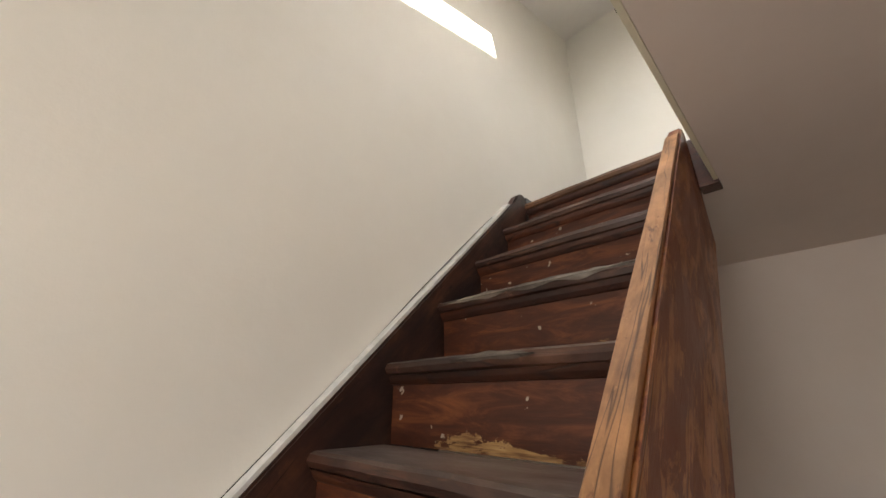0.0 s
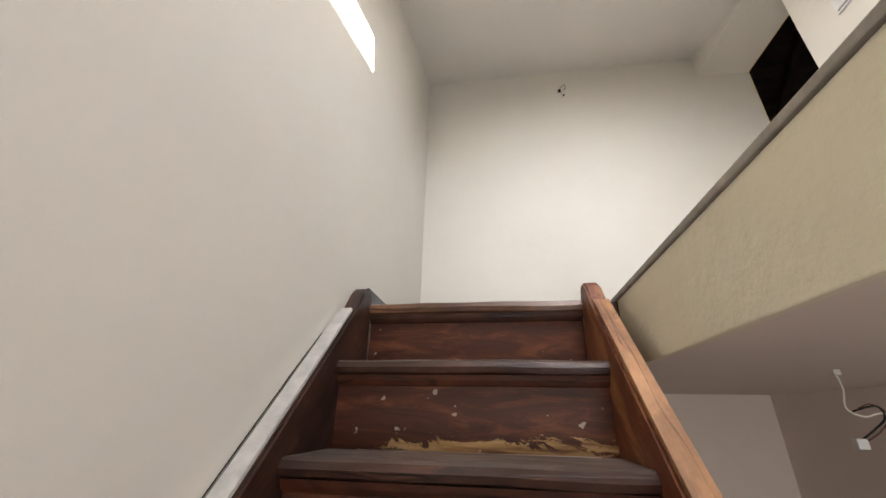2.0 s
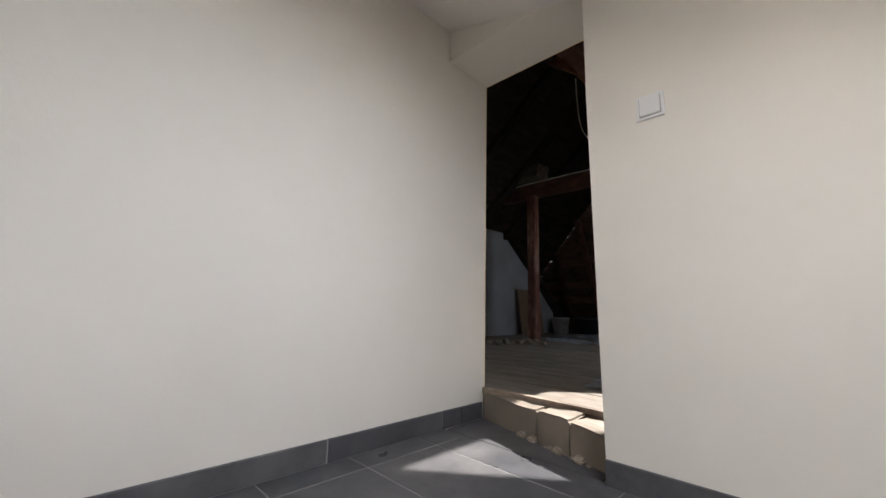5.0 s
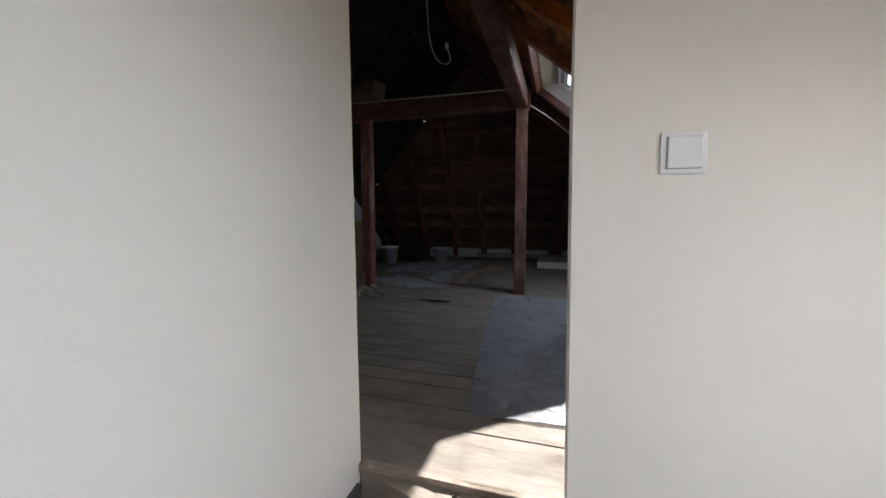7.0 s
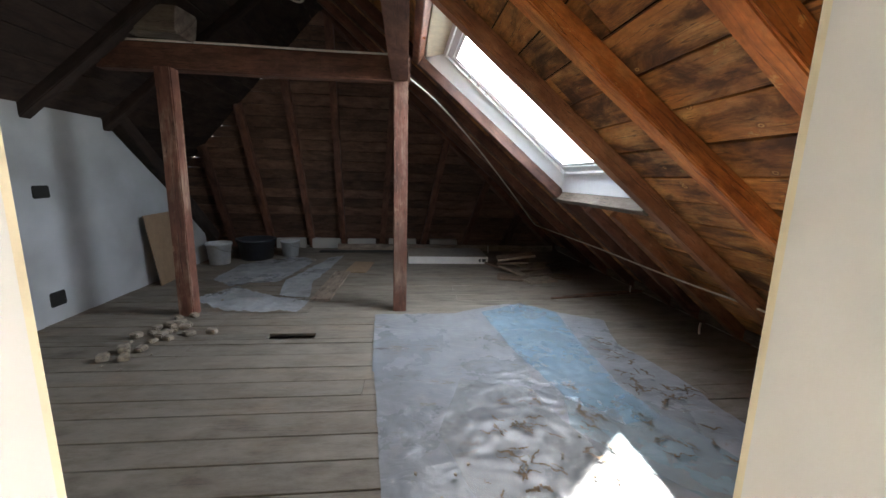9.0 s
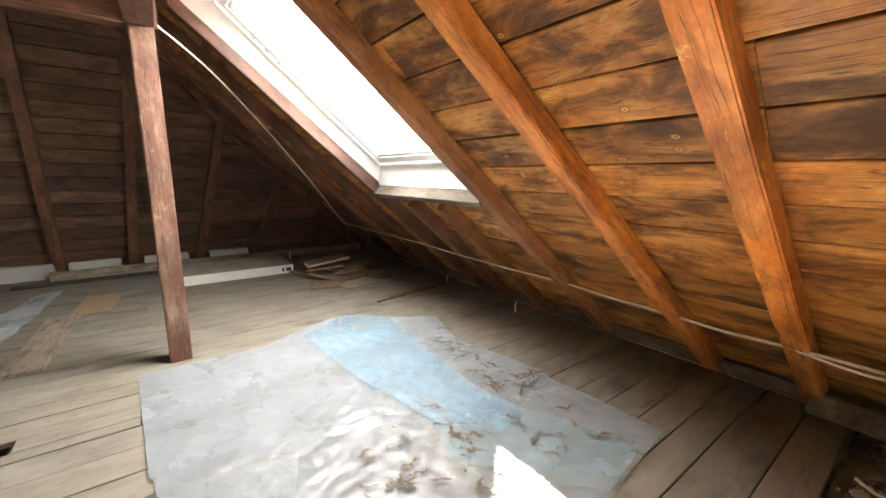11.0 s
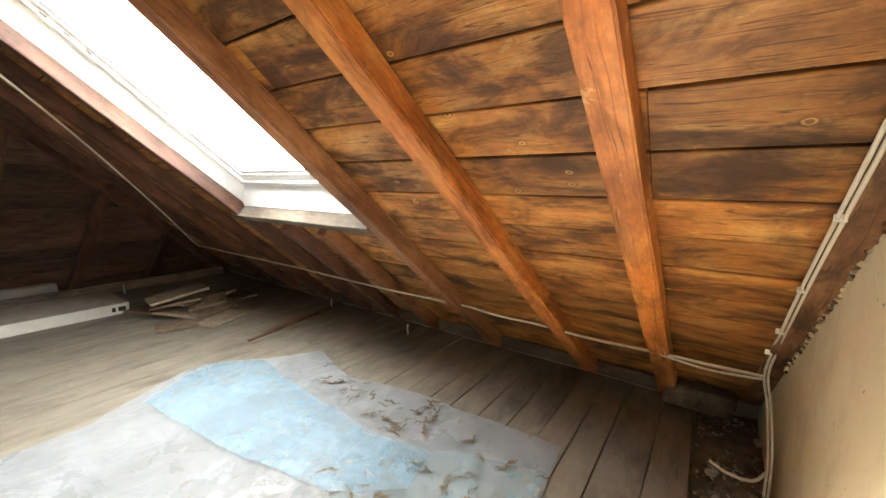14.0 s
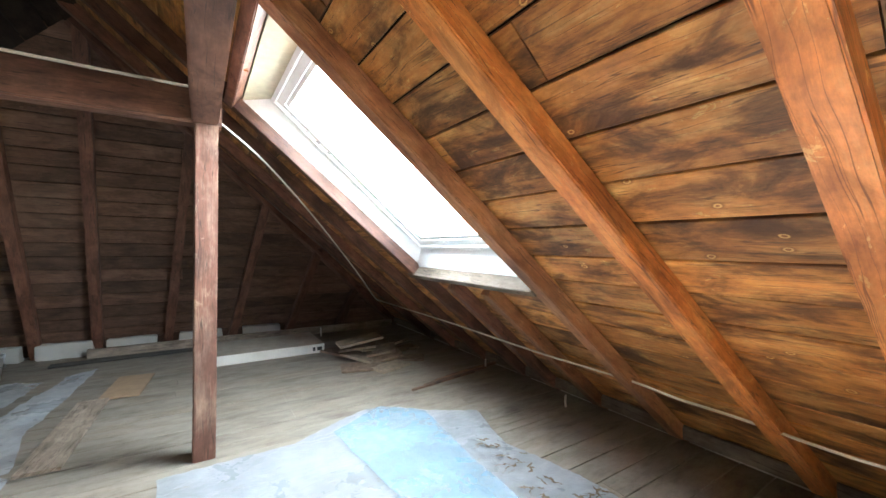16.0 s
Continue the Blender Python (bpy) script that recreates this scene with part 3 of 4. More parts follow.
wob = random.Random(4)
crack = [(0.0035, -2.3 + 0.11 * i, -2.262 + 0.1119 * i + wob.uniform(-0.004, 0.004)) for i in range(20)]
part("plaster_crack", tube(crack, 0.0012, 5), M_BLACK, stairs, "dark crack between filler and wall")


def tread_mesh():
    prof = [(0.21, -0.036), (0.21, 0.0), (0.018, 0.0), (0.006, -0.005), (0.0, -0.018), (0.006, -0.031), (0.018, -0.036)]
    bm = prism([(y, z) for y, z in prof], 0, 0, 0.662)
    bmesh.ops.subdivide_edges(bm, edges=[e for e in bm.edges if abs(e.verts[0].co.x - e.verts[1].co.x) > 0.1], cuts=24)
    for v in bm.verts:
        if v.co.y < 0.1:
            q = Vector((v.co.x * 6, v.co.y * 20, v.co.z * 20))
            v.co += Vector((0, noise.noise(q), noise.noise(q + Vector((3, 3, 3))))) * 0.003
    return bm


def riser_mesh():
    bm = bmesh.new()
    add_box(bm, (0, 0.032, -RI), (0.662, 0.05, -0.036))
    return bm


part("tread", tread_mesh(), M_TOPTREAD, stairs, "orange brown worn top tread", pose(0.049, 0, 0))
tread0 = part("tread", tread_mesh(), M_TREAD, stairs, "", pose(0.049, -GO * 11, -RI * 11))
riser0 = part("riser", riser_mesh(), M_RISER, stairs, "", pose(0.049, 0, 0))
mould0 = part("nosing_moulding", prism([(0.012, -0.036), (0.034, -0.036), (0.034, -0.062), (0.026, -0.058), (0.018, -0.048)], 0, 0, 0.662), M_STAIR, stairs, "", pose(0.049, 0, 0))
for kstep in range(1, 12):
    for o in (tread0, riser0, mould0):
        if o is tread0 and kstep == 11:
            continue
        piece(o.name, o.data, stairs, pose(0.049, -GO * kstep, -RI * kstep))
part("stringer_end", bevelled((0.757, -0.018, -0.216), (0.8165, 0.052, -0.017), 0.003), M_STAIR, stairs, "dark end block at the stair head")


def worn_band(length, seed):
    """A thin ragged band of bare wood along the front of a nosing."""
    bm = bmesh.new()
    n = 60
    last = None
    for i in range(n + 1):
        x = length * i / n
        q = Vector((x * 14 + seed, seed, 0))
        end = min(1.0, 6 * min(i, n - i) / n)
        up = (0.010 + 0.007 * noise.noise(q)) * end
        dn = (0.006 + 0.010 * noise.noise(q + Vector((0, 5, 0)))) * end
        row = [bm.verts.new(p) for p in ((x, 0.004 - 0.0005, up), (x, -0.0035, 0.002), (x, 0.002 - 0.0005, -max(0.0, dn)))]
        if last:
            for a in range(2):
                bm.faces.new((last[a], row[a], row[a + 1], last[a + 1]))
        last = row
    return bm


M_BARE = wood("whitish_worn_edge", (0.55, 0.49, 0.42), (0.28, 0.22, 0.17), (0.07, 0.04, 0.028), 0.8, False, 0.7)
part("worn_edge", worn_band(0.60, 2.0), M_BARE, stairs, "whitish worn nosing edge", pose(0.08, -GO * 3 - 0.003, -RI * 3 - 0.014))
part("worn_edge", worn_band(0.22, 7.0), M_BARE, stairs, "whitish worn nosing edge", pose(0.30, -GO * 4 - 0.003, -RI * 4 - 0.013))
# light switch and cable ends
sw = base("light_switch", pose(W, 0.047, 1.215, 0, 0, 0), "white square rocker light switch on the cream wall", "light switch")
part("plate", bevelled((-0.009, -0.042, -0.042), (0.0, 0.042, 0.042), 0.003), M_WHITE, sw)
# a grey plate behind the rocker paints the shade of its gap
part("rocker_gap", bevelled((-0.0100, -0.0325, -0.0325), (-0.008, 0.0325, 0.0325), 0.0005), M_GAP, sw, "grey gap round the rocker")
part("rocker", bevelled((-0.0150, -0.0315, -0.0312), (-0.0095, 0.0305, 0.0318), 0.003), M_WHITE, sw)

stub = base("wall_cable_stub", pose(0.963, D, 1.80), "curled bare cable ends sticking out of the wall", "cable")
part("wire", tube([(0, 0, 0.0), (-0.012, -0.03, 0.012), (0.012, -0.045, 0.03), (0.026, -0.03, 0.012), (0.01, -0.03, -0.008)], 0.0022), M_METAL, stub)
part("wire", tube([(0, 0, 0.0), (0.014, -0.035, 0.004), (-0.014, -0.04, 0.016), (-0.022, -0.03, -0.006)], 0.0022), M_CABLE, stub)
part("connector", bevelled((-0.03, -0.045, -0.022), (-0.012, -0.028, -0.006), 0.002), M_BLACK, stub)
part("connector", bevelled((0.006, -0.018, -0.036), (0.014, -0.002, -0.028), 0.001), M_BLACK, stub)

hk = base("wire_hook", pose(0.8015, -0.845, -0.172), "small rusty wire hook on the cream fascia board", "hook")
part("wire", tube([(0.002, 0.0, 0.0), (-0.004, 0.0, 0.001), (-0.005, 0.005, -0.001), (-0.004, 0.006, -0.006), (-0.003, 0.002, -0.009), (-0.003, 0.0, -0.015)], 0.0008), M_DARKPIPE, hk)

lw = base("hanging_cable", pose(1.287, -0.022, -0.205), "loose white cable hanging from the lower ceiling", "cable")
part("ceiling_stub", bevelled((-0.008, -0.008, -0.014), (0.008, 0.008, 0.0), 0.003), M_CABLE, lw)
part("wire", tube([(0, 0, -0.012), (0.003, 0.0, -0.05), (-0.006, 0.0, -0.09), (0.02, -0.01, -0.108), (0.05, -0.02, -0.100), (0.085, -0.02, -0.12), (0.12, 0.0, -0.125), (0.15, 0.01, -0.115)], 0.0024), M_CABLE, lw)
part("wire", tube([(0.0, 0, -0.10), (0.02, 0.0, -0.092), (0.045, -0.02, -0.085), (0.052, -0.02, -0.11), (0.03, -0.01, -0.135), (0.0, 0.0, -0.160)], 0.0022), M_BLACK, lw)
part("wire", tube([(0.02, 0, -0.09), (0.05, 0.0, -0.080), (0.062, -0.02, -0.105), (0.04, -0.01, -0.14), (0.004, 0.0, -0.165)], 0.0018), M_POST, lw)
part("connector", bevelled((-0.014, -0.008, -0.178), (0.010, 0.008, -0.155), 0.003), M_WHITE, lw)

# ---- the attic shell ----
FL = 0.137                       # attic floor
SLOPE, S0 = 0.845, 2.049         # south roof: z = S0 + SLOPE * y
EAVE, RIDGE = -2.26, 1.65
ZS = lambda y: S0 + SLOPE * y
NORTH = lambda y: ZS(RIDGE) - SLOPE * (y - RIDGE)
FX, FZ, FS = 8.72, 0.14, 1.9   # far hip: z = FZ + FS * (FX - x)
ZF = lambda x: FZ + FS * (FX - x)
YN = 5.5
structure("attic_wall_west", prism([(-2.6, -0.1), (DY - 0.026, -0.1), (DY - 0.003, 1.35), (DY - 0.003, ZS(DY) + 0.1), (-2.6, 0.0)], 0, WI + 0.001, WI + 0.012), M_OLD, "yellowed uneven plaster wall inside the attic", "wall")
structure("attic_wall_west_upper", prism([(DY - 0.003, LINTEL + 0.003), (D + 0.003, LINTEL + 0.003), (D + 0.003, ZS(D) + 0.1), (DY - 0.003, ZS(DY) + 0.1)], 0, WI + 0.001, WI + 0.012), M_OLD, "yellowed plaster above the attic doorway", "wall")
structure("attic_wall_west_north", prism([(D + 0.003, -0.1), (YN, -0.1), (YN, 0.2), (RIDGE, 3.55), (D + 0.003, ZS(D) + 0.1)], 0, WI + 0.001, WI + 0.012), M_OLD, "yellowed plaster gable wall inside the attic", "wall")

# added out of sight to keep sky light from leaking in at the eaves
structure("eave_wall", boxes(((WI, EAVE - 0.3, -0.1), (9.1, EAVE + 0.05, 0.17)), ((FX - 0.03, EAVE + 0.05, -0.1), (9.1, YN, 0.15)), ((WI, YN - 0.02, -0.1), (9.1, YN + 0.3, 0.17))), M_STONE, "low masonry edge behind the eaves", "wall")
subfloor = structure("attic_floor", boxes(((WI, EAVE - 0.2, FL - 0.34), (9.0, YN, FL - 0.26))), M_DUST, "dusty grey boarded attic floor", "floor")

# skylight opening in the south roof
SKX0, SKX1, SKY0, SKY1 = 4.20, 5.46, -0.88, 0.48
SU = Vector((0, 1, SLOPE)).normalized()          # up the south slope
SNRM = Vector((0, -SLOPE, 1)).normalized()       # out of the south roof


def roof_backing(name, corners, label):
    bm = bmesh.new()
    for quad in corners:
        bm.faces.new([bm.verts.new(p) for p in quad])
    return structure(name, bm, M_BLACK, label, "roof")


def sp(x, y, off=0.0):
    return Vector((x, y, ZS(y))) + SNRM * off


hipx = lambda y: FX - (ZS(y) - FZ) / FS           # where the south roof meets the hip
O = 0.035
south = roof_backing("roof_south", [
    [sp(WI, EAVE, O), sp(SKX0, EAVE, O), sp(SKX0, RIDGE, O), sp(WI, RIDGE, O)],
    [sp(SKX0, EAVE, O), sp(SKX1, EAVE, O), sp(SKX1, SKY0, O), sp(SKX0, SKY0, O)],
    [sp(SKX0, SKY1, O), sp(SKX1, SKY1, O), sp(SKX1, RIDGE, O), sp(SKX0, RIDGE, O)],
    [sp(SKX1, EAVE, O), sp(FX + 0.1, EAVE, O), sp(FX - (ZS(RIDGE) - FZ) / FS + 0.1, RIDGE, O), sp(SKX1, RIDGE, O)]], "boarded south roof slope with orange brown planks")
BW = 0.155                        # board step in plan
slope_len = math.hypot(BW, BW * SLOPE)
rng = random.Random(11)


def board_mesh(length, w, th=0.022):
    bm = bmesh.new()
    g = 0.006
    vs = add_box(bm, (0, g, 0), (length, w - g * 0.4, th))
    e = [ed for ed in bm.edges if abs(ed.verts[0].co.x - ed.verts[1].co.x) > 0.01]
    bmesh.ops.bevel(bm, geom=e, offset=0.003, segments=1, affect="EDGES")
    return bm


def lay_board(x0, x1, y, parent, material):
    if x1 - x0 < 0.05:
        return
    frame_m = Matrix((Vector((1, 0, 0)), SU, SNRM)).transposed().to_4x4()
    frame_m.translation = sp(x0, y, rng.uniform(0, 0.005))
    part("board", board_mesh(x1 - x0 - 0.003, slope_len), material, parent, "", frame_m)


rows = []
yb = -0.123
while yb > EAVE:
    yb -= BW
while yb < RIDGE - BW:
    rows.append(yb)
    yb += BW
joints = [2.70, 3.33, 3.98, 5.55, 6.2, 6.85]
for y in rows:
    xmax = min(hipx(y), 8.6)
    cuts = [WI] + sorted(rng.sample(joints, 2)) + [xmax]
    cuts = [c for c in cuts if c <= xmax]
    if cuts[-1] < xmax:
        cuts.append(xmax)
    for xa, xb in zip(cuts, cuts[1:]):
        if y + BW > SKY0 and y < SKY1 and xb > SKX0 and xa < SKX1:
            lay_board(xa, min(xb, SKX0), y, south, M_ROOF)
            lay_board(max(xa, SKX1), xb, y, south, M_ROOF)
        else:
            lay_board(xa, xb, y, south, M_ROOF)

# hip roof at the far end
AX = FX - (ZS(RIDGE) - FZ) / FS
far = roof_backing("roof_east", [[(FX + 0.06, EAVE, FZ), (FX + 0.06, YN, FZ), (AX + 0.06, RIDGE, ZS(RIDGE))]], "dark boarded hip slope at the far end of the attic")
FU = Vector((-1, 0, FS)).normalized()
FN = Vector((FS, 0, 1)).normalized()
flen = 0.165
nrow = 24
for i in range(nrow):
    p = Vector((FX, 0, FZ)) + FU * (flen * i)
    ylo = max(EAVE, (p.z - S0) / SLOPE)
    yhi = min(YN, RIDGE + (ZS(RIDGE) - p.z) / SLOPE)
    cut = rng.choice([0.2, 0.9, 1.6, 2.3])
    for ya, yc in ((ylo, cut), (cut, yhi)):
        if yc - ya < 0.1:
            continue
        fm = Matrix((Vector((0, 1, 0)), FU, -Vector((0, 1, 0)).cross(FU) * -1)).transposed().to_4x4()
        fm.translation = Vector((p.x, ya, p.z)) + FN * rng.uniform(0, 0.004)
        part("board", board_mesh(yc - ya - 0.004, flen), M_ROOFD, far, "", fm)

nb = bmesh.new()
nb.faces.new([nb.verts.new(p) for p in ((WI, RIDGE, ZS(RIDGE) + 0.03), (AX, RIDGE, ZS(RIDGE) + 0.03), (FX, YN, NORTH(YN) + 0.03), (WI, YN, NORTH(YN) + 0.03))])
north = structure("roof_north", nb, M_BLACK, "dark boarded north roof slope", "roof")
NU = Vector((0, -1, SLOPE)).normalized()
NN = Vector((0, SLOPE, 1)).normalized()
# these boards carry the shade of the north side in their colour
for i in range(25):
    p = Vector((WI, YN, NORTH(YN))) + NU * (0.2 * i)
    nm = Matrix((Vector((1, 0, 0)), NU, NN)).transposed().to_4x4()
    if NU.cross(NN).x < 0:
        nm = Matrix((Vector((1, 0, 0)), NU, Vector((1, 0, 0)).cross(NU))).transposed().to_4x4()
    nm.translation = p
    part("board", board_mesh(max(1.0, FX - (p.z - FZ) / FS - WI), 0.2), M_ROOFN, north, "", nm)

# attic floor planks, along y, with one broken gap
rng = random.Random(21)
px = WI + 0.02
XF = 8.74
while px < XF:
    w = rng.uniform(0.15, 0.21) if px > 2.2 else 0.305
    if px < 4.685 < px + w - 0.01:
        w = 4.685 - px
    elif abs(px - 4.685) < 0.01:
        w = 0.115
    cuts = [EAVE + 0.14] + sorted(rng.sample([-1.2, -0.6, 0.1, 0.9, 1.55, 2.2], 1)) + [3.6]
    for ya, yc in zip(cuts, cuts[1:]):
        spans = [(ya, yc)]
        if px < 4.74 < px + w:
            spans = []
            for a, b in ((ya, min(yc, 1.36)), (max(ya, 1.72), yc)):
                if b - a > 0.05:
                    spans.append((a, b))
        if px < 2.3:
            spans = [(max(a, -0.95), b) for a, b in spans if b > -0.9]
        for a, b in spans:
            bm = bmesh.new()
            add_box(bm, (0, 0.003, -0.028), (b - a - 0.003, w - 0.002, 0))
            bmesh.ops.bevel(bm, geom=[e for e in bm.edges if abs(e.verts[0].co.x - e.verts[1].co.x) > 0.01], offset=0.003, segments=1, affect="EDGES")
            m = Matrix((Vector((0, 1, 0)), Vector((-1, 0, 0)), Vector((0, 0, 1)))).transposed().to_4x4()
            m.translation = (px + w, a, FL + rng.uniform(-0.004, 0.0))
            part("plank", bm, M_PLANK, subfloor, "", m)
    px += w
part("plank_field", boxes(((WI + 0.02, 3.605, FL - 0.03), (XF, YN, FL - 0.002))), M_PLANK, subfloor)["kind"] = "stuff"

# ---- rafters, posts and purlins ----
RD, RW = 0.095, 0.10


def rafter(name, a, b, normal, material, w=RW, d=RD, label="sawn orange brown rafter under the roof boards", group="roof rafters", seed=0):
    a, b = Vector(a), Vector(b)
    m = along(a - normal * d / 2, b - normal * d / 2, normal)
    ob = obj(name, timber((b - a).length, w, d, seed, 0.006, 16), material, m)
    return tagged(ob, label, "rafter", group)


for i, (x0, y0, k) in enumerate(((2.70, -1.51, 0.06), (3.294, -1.19, 0.14), (3.99, -1.33, 0.08))):
    rafter("rafter", sp(x0 + k * (EAVE - y0), EAVE), sp(x0 + k * (RIDGE - y0), RIDGE), SNRM, M_RAFTB if i == 2 else M_RAFT, seed=i)
rafter("rafter", sp(4.55, EAVE), sp(4.62, SKY0 - 0.12), SNRM, M_RAFTB, 0.09, seed=4, label="short rafter below the skylight sill")
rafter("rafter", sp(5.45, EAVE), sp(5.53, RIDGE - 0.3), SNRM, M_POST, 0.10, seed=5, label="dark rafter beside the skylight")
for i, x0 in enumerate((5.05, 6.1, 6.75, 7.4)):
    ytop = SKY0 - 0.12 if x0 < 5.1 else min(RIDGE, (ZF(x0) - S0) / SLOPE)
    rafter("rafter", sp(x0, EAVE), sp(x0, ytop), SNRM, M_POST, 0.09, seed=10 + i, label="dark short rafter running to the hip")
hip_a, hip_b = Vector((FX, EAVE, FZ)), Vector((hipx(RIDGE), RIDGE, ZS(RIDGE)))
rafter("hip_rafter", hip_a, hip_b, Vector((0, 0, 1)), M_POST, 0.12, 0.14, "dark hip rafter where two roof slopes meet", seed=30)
for i, y0 in enumerate((-1.15, -0.40, 0.34, 1.07, 1.75, 2.27, 2.95, 3.6)):
    fan = max(0.0, 0.083 * (2.3 - y0))          # they lean towards the ridge end
    zt = min((S0 + SLOPE * (y0 + FZ * fan)) / (1 + SLOPE * fan), NORTH(y0))
    xt, yt = FX - (zt - FZ) / FS, y0 - fan * (zt - FZ)
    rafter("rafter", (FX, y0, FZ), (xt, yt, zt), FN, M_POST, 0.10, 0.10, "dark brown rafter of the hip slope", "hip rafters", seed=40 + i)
for i, x0 in enumerate((2.7, 3.5, 4.3, 5.1, 5.9)):
    zt = min(ZF(x0), ZS(RIDGE))
    yt = RIDGE + (ZS(RIDGE) - zt) / SLOPE
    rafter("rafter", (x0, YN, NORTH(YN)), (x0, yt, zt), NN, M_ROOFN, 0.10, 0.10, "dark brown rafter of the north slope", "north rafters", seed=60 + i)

PX, PY, PB = 5.345, 0.70, 2.19


def post(x, y, material, w, label, top):
    return tagged(obj("timber_post", timber(top - FL, w, w, x, 0.006, 14), material, along((x, y, FL), (x, y, top), (1, 0, 0))), label, "post", "attic posts")


post(PX, PY, M_POSTW, 0.125, "worn red brown square timber post on the attic floor", PB)
post(5.26, 2.56, M_POSTW, 0.125, "orange brown square timber post on the attic floor", PB)
tagged(obj("purlin", timber(3.3, 0.13, 0.2, 3, 0.008, 16), M_POST, along((5.35, 0.62, PB + 0.1), (5.35, 3.9, PB + 0.1))), "dark horizontal purlin resting on the posts", "beam", "purlins")
tagged(obj("purlin", timber(3.1, 0.14, 0.19, 6, 0.008, 16), M_POST, along((WI, 0.71, PB + 0.10), (5.27, 0.71, PB + 0.10))), "dark purlin running from the wall to the post", "beam", "purlins")
tagged(obj("log_end", timber(0.55, 0.24, 0.22, 9, 0.03, 12), M_GREYWOOD, along((5.2, 2.35, PB + 0.31), (5.3, 3.0, PB + 0.36))), "pale rough log lying on the purlin", "log")

# added to close a gap at the peak that let sky light in
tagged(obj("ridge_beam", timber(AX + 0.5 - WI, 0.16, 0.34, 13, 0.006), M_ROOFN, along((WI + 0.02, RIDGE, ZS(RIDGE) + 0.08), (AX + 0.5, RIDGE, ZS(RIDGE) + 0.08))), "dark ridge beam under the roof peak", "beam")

# ---- skylight ----
skylight = base("window_1", pose(0, 0, 0), "large white framed roof window full of daylight", "window", "", "structure")
FM = Matrix((Vector((1, 0, 0)), SU, SNRM)).transposed().to_4x4()
FM.translation = sp(SKX0, SKY0)
SW_, SH_ = SKX1 - SKX0, (SKY1 - SKY0) * math.hypot(1, SLOPE)
GX0, GX1, GY0, GY1, GO_ = 4.33, 5.28, -0.80, 0.28, 0.10   # glass, on a plane that lies outside the boards


def gp(x, y, up):
    return Vector((x, y, ZS(y + 0.645 * GO_) + 0.764 * GO_)) + SNRM * up


def lining(name, a, b, c, d, material):
    """One side of the splayed lining, from the boards out to the frame."""
    bm = bmesh.new()
    n = (b - a).cross(d - a).normalized() * 0.018
    lo = [bm.verts.new(p) for p in (a, b, c, d)]
    hi = [bm.verts.new(p + n) for p in (a, b, c, d)]
    bm.faces.new(lo)
    bm.faces.new(hi[::-1])
    for q in range(4):
        bm.faces.new((lo[q], hi[q], hi[(q + 1) % 4], lo[(q + 1) % 4]))
    part(name, bm, material, skylight)


F = 0.055
inner = [sp(SKX0, SKY0, -0.02), sp(SKX1, SKY0, -0.02), sp(SKX1, SKY1, -0.02), sp(SKX0, SKY1, -0.02)]
E = F - 0.012
outer = [gp(GX0 - E, GY0 - E * 0.764, 0.0), gp(GX1 + E, GY0 - E * 0.764, 0.0), gp(GX1 + E, GY1 + E * 0.764, 0.0), gp(GX0 - E, GY1 + E * 0.764, 0.0)]
for q, mat in ((0, M_FRAME), (1, M_FRAME), (2, M_CREAM), (3, M_FRAME)):
    w = (q + 1) % 4
    lining("lining", inner[q], inner[w], outer[w], outer[q], mat)
FG = Matrix((Vector((1, 0, 0)), SU, SNRM)).transposed().to_4x4()
FG.translation = gp(GX0, GY0, 0)
GW, GH = GX1 - GX0, (GY1 - GY0) * math.hypot(1, SLOPE)


def gl(name, lo, hi, material, label=""):
    return part(name, bevelled(lo, hi, 0.004), material, skylight, label, FG)


B = 0.026                        # inner edge of the fixed frame; the sash lies within it
gl("window_frame", (-F, -F, -0.03), (-B, GH + F, 0.05), M_FRAME)
gl("window_frame", (GW + B, -F, -0.03), (GW + F, GH + F, 0.05), M_FRAME)
gl("window_frame", (-B, GH + B, -0.03), (GW + B, GH + F, 0.05), M_FRAME)
gl("window_frame", (-B, -F, -0.03), (GW + B, -B, 0.05), M_FRAME)
S = B - 0.002
SI, BI = 0.028, 0.058             # sash and glazing bead widths
gl("sash", (-S, -S, -0.01), (SI, GH + S, 0.03), M_FRAME)
gl("sash", (GW - SI, -S, -0.01), (GW + S, GH + S, 0.03), M_FRAME)
gl("sash", (SI, GH - SI, -0.01), (GW - SI, GH + S, 0.03), M_FRAME)
gl("sash", (SI, -S, -0.01), (GW - SI, SI, 0.03), M_FRAME)
gl("glazing_bead", (SI + 0.002, SI + 0.002, 0.0), (BI, GH - SI - 0.002, 0.028), M_FRAME)
gl("glazing_bead", (GW - BI, SI + 0.002, 0.0), (GW - SI - 0.002, GH - SI - 0.002, 0.028), M_FRAME)
gl("glazing_bead", (BI, GH - BI, 0.0), (GW - BI, GH - SI - 0.002, 0.028), M_FRAME)
gl("glazing_bead", (BI, SI + 0.002, 0.0), (GW - BI, BI, 0.028), M_FRAME)
pane = gl("pane", (BI - 0.003, BI - 0.003, 0.012), (GW - BI + 0.003, GH - BI + 0.003, 0.018), M_GLASS)
pane.visible_shadow = False
for j in range(3):
    gl("hinge", (GW + 0.004, GH - 0.25 - 0.1 * j, -0.022), (GW + 0.02, GH - 0.22 - 0.1 * j, -0.009), M_METAL)
part("window_sill", timber(SW_ + 0.22, 0.05, 0.10, 8, 0.006), M_GREYWOOD, skylight, "weathered wooden sill below the window", FM @ pose(-0.14, -0.03, -0.06))
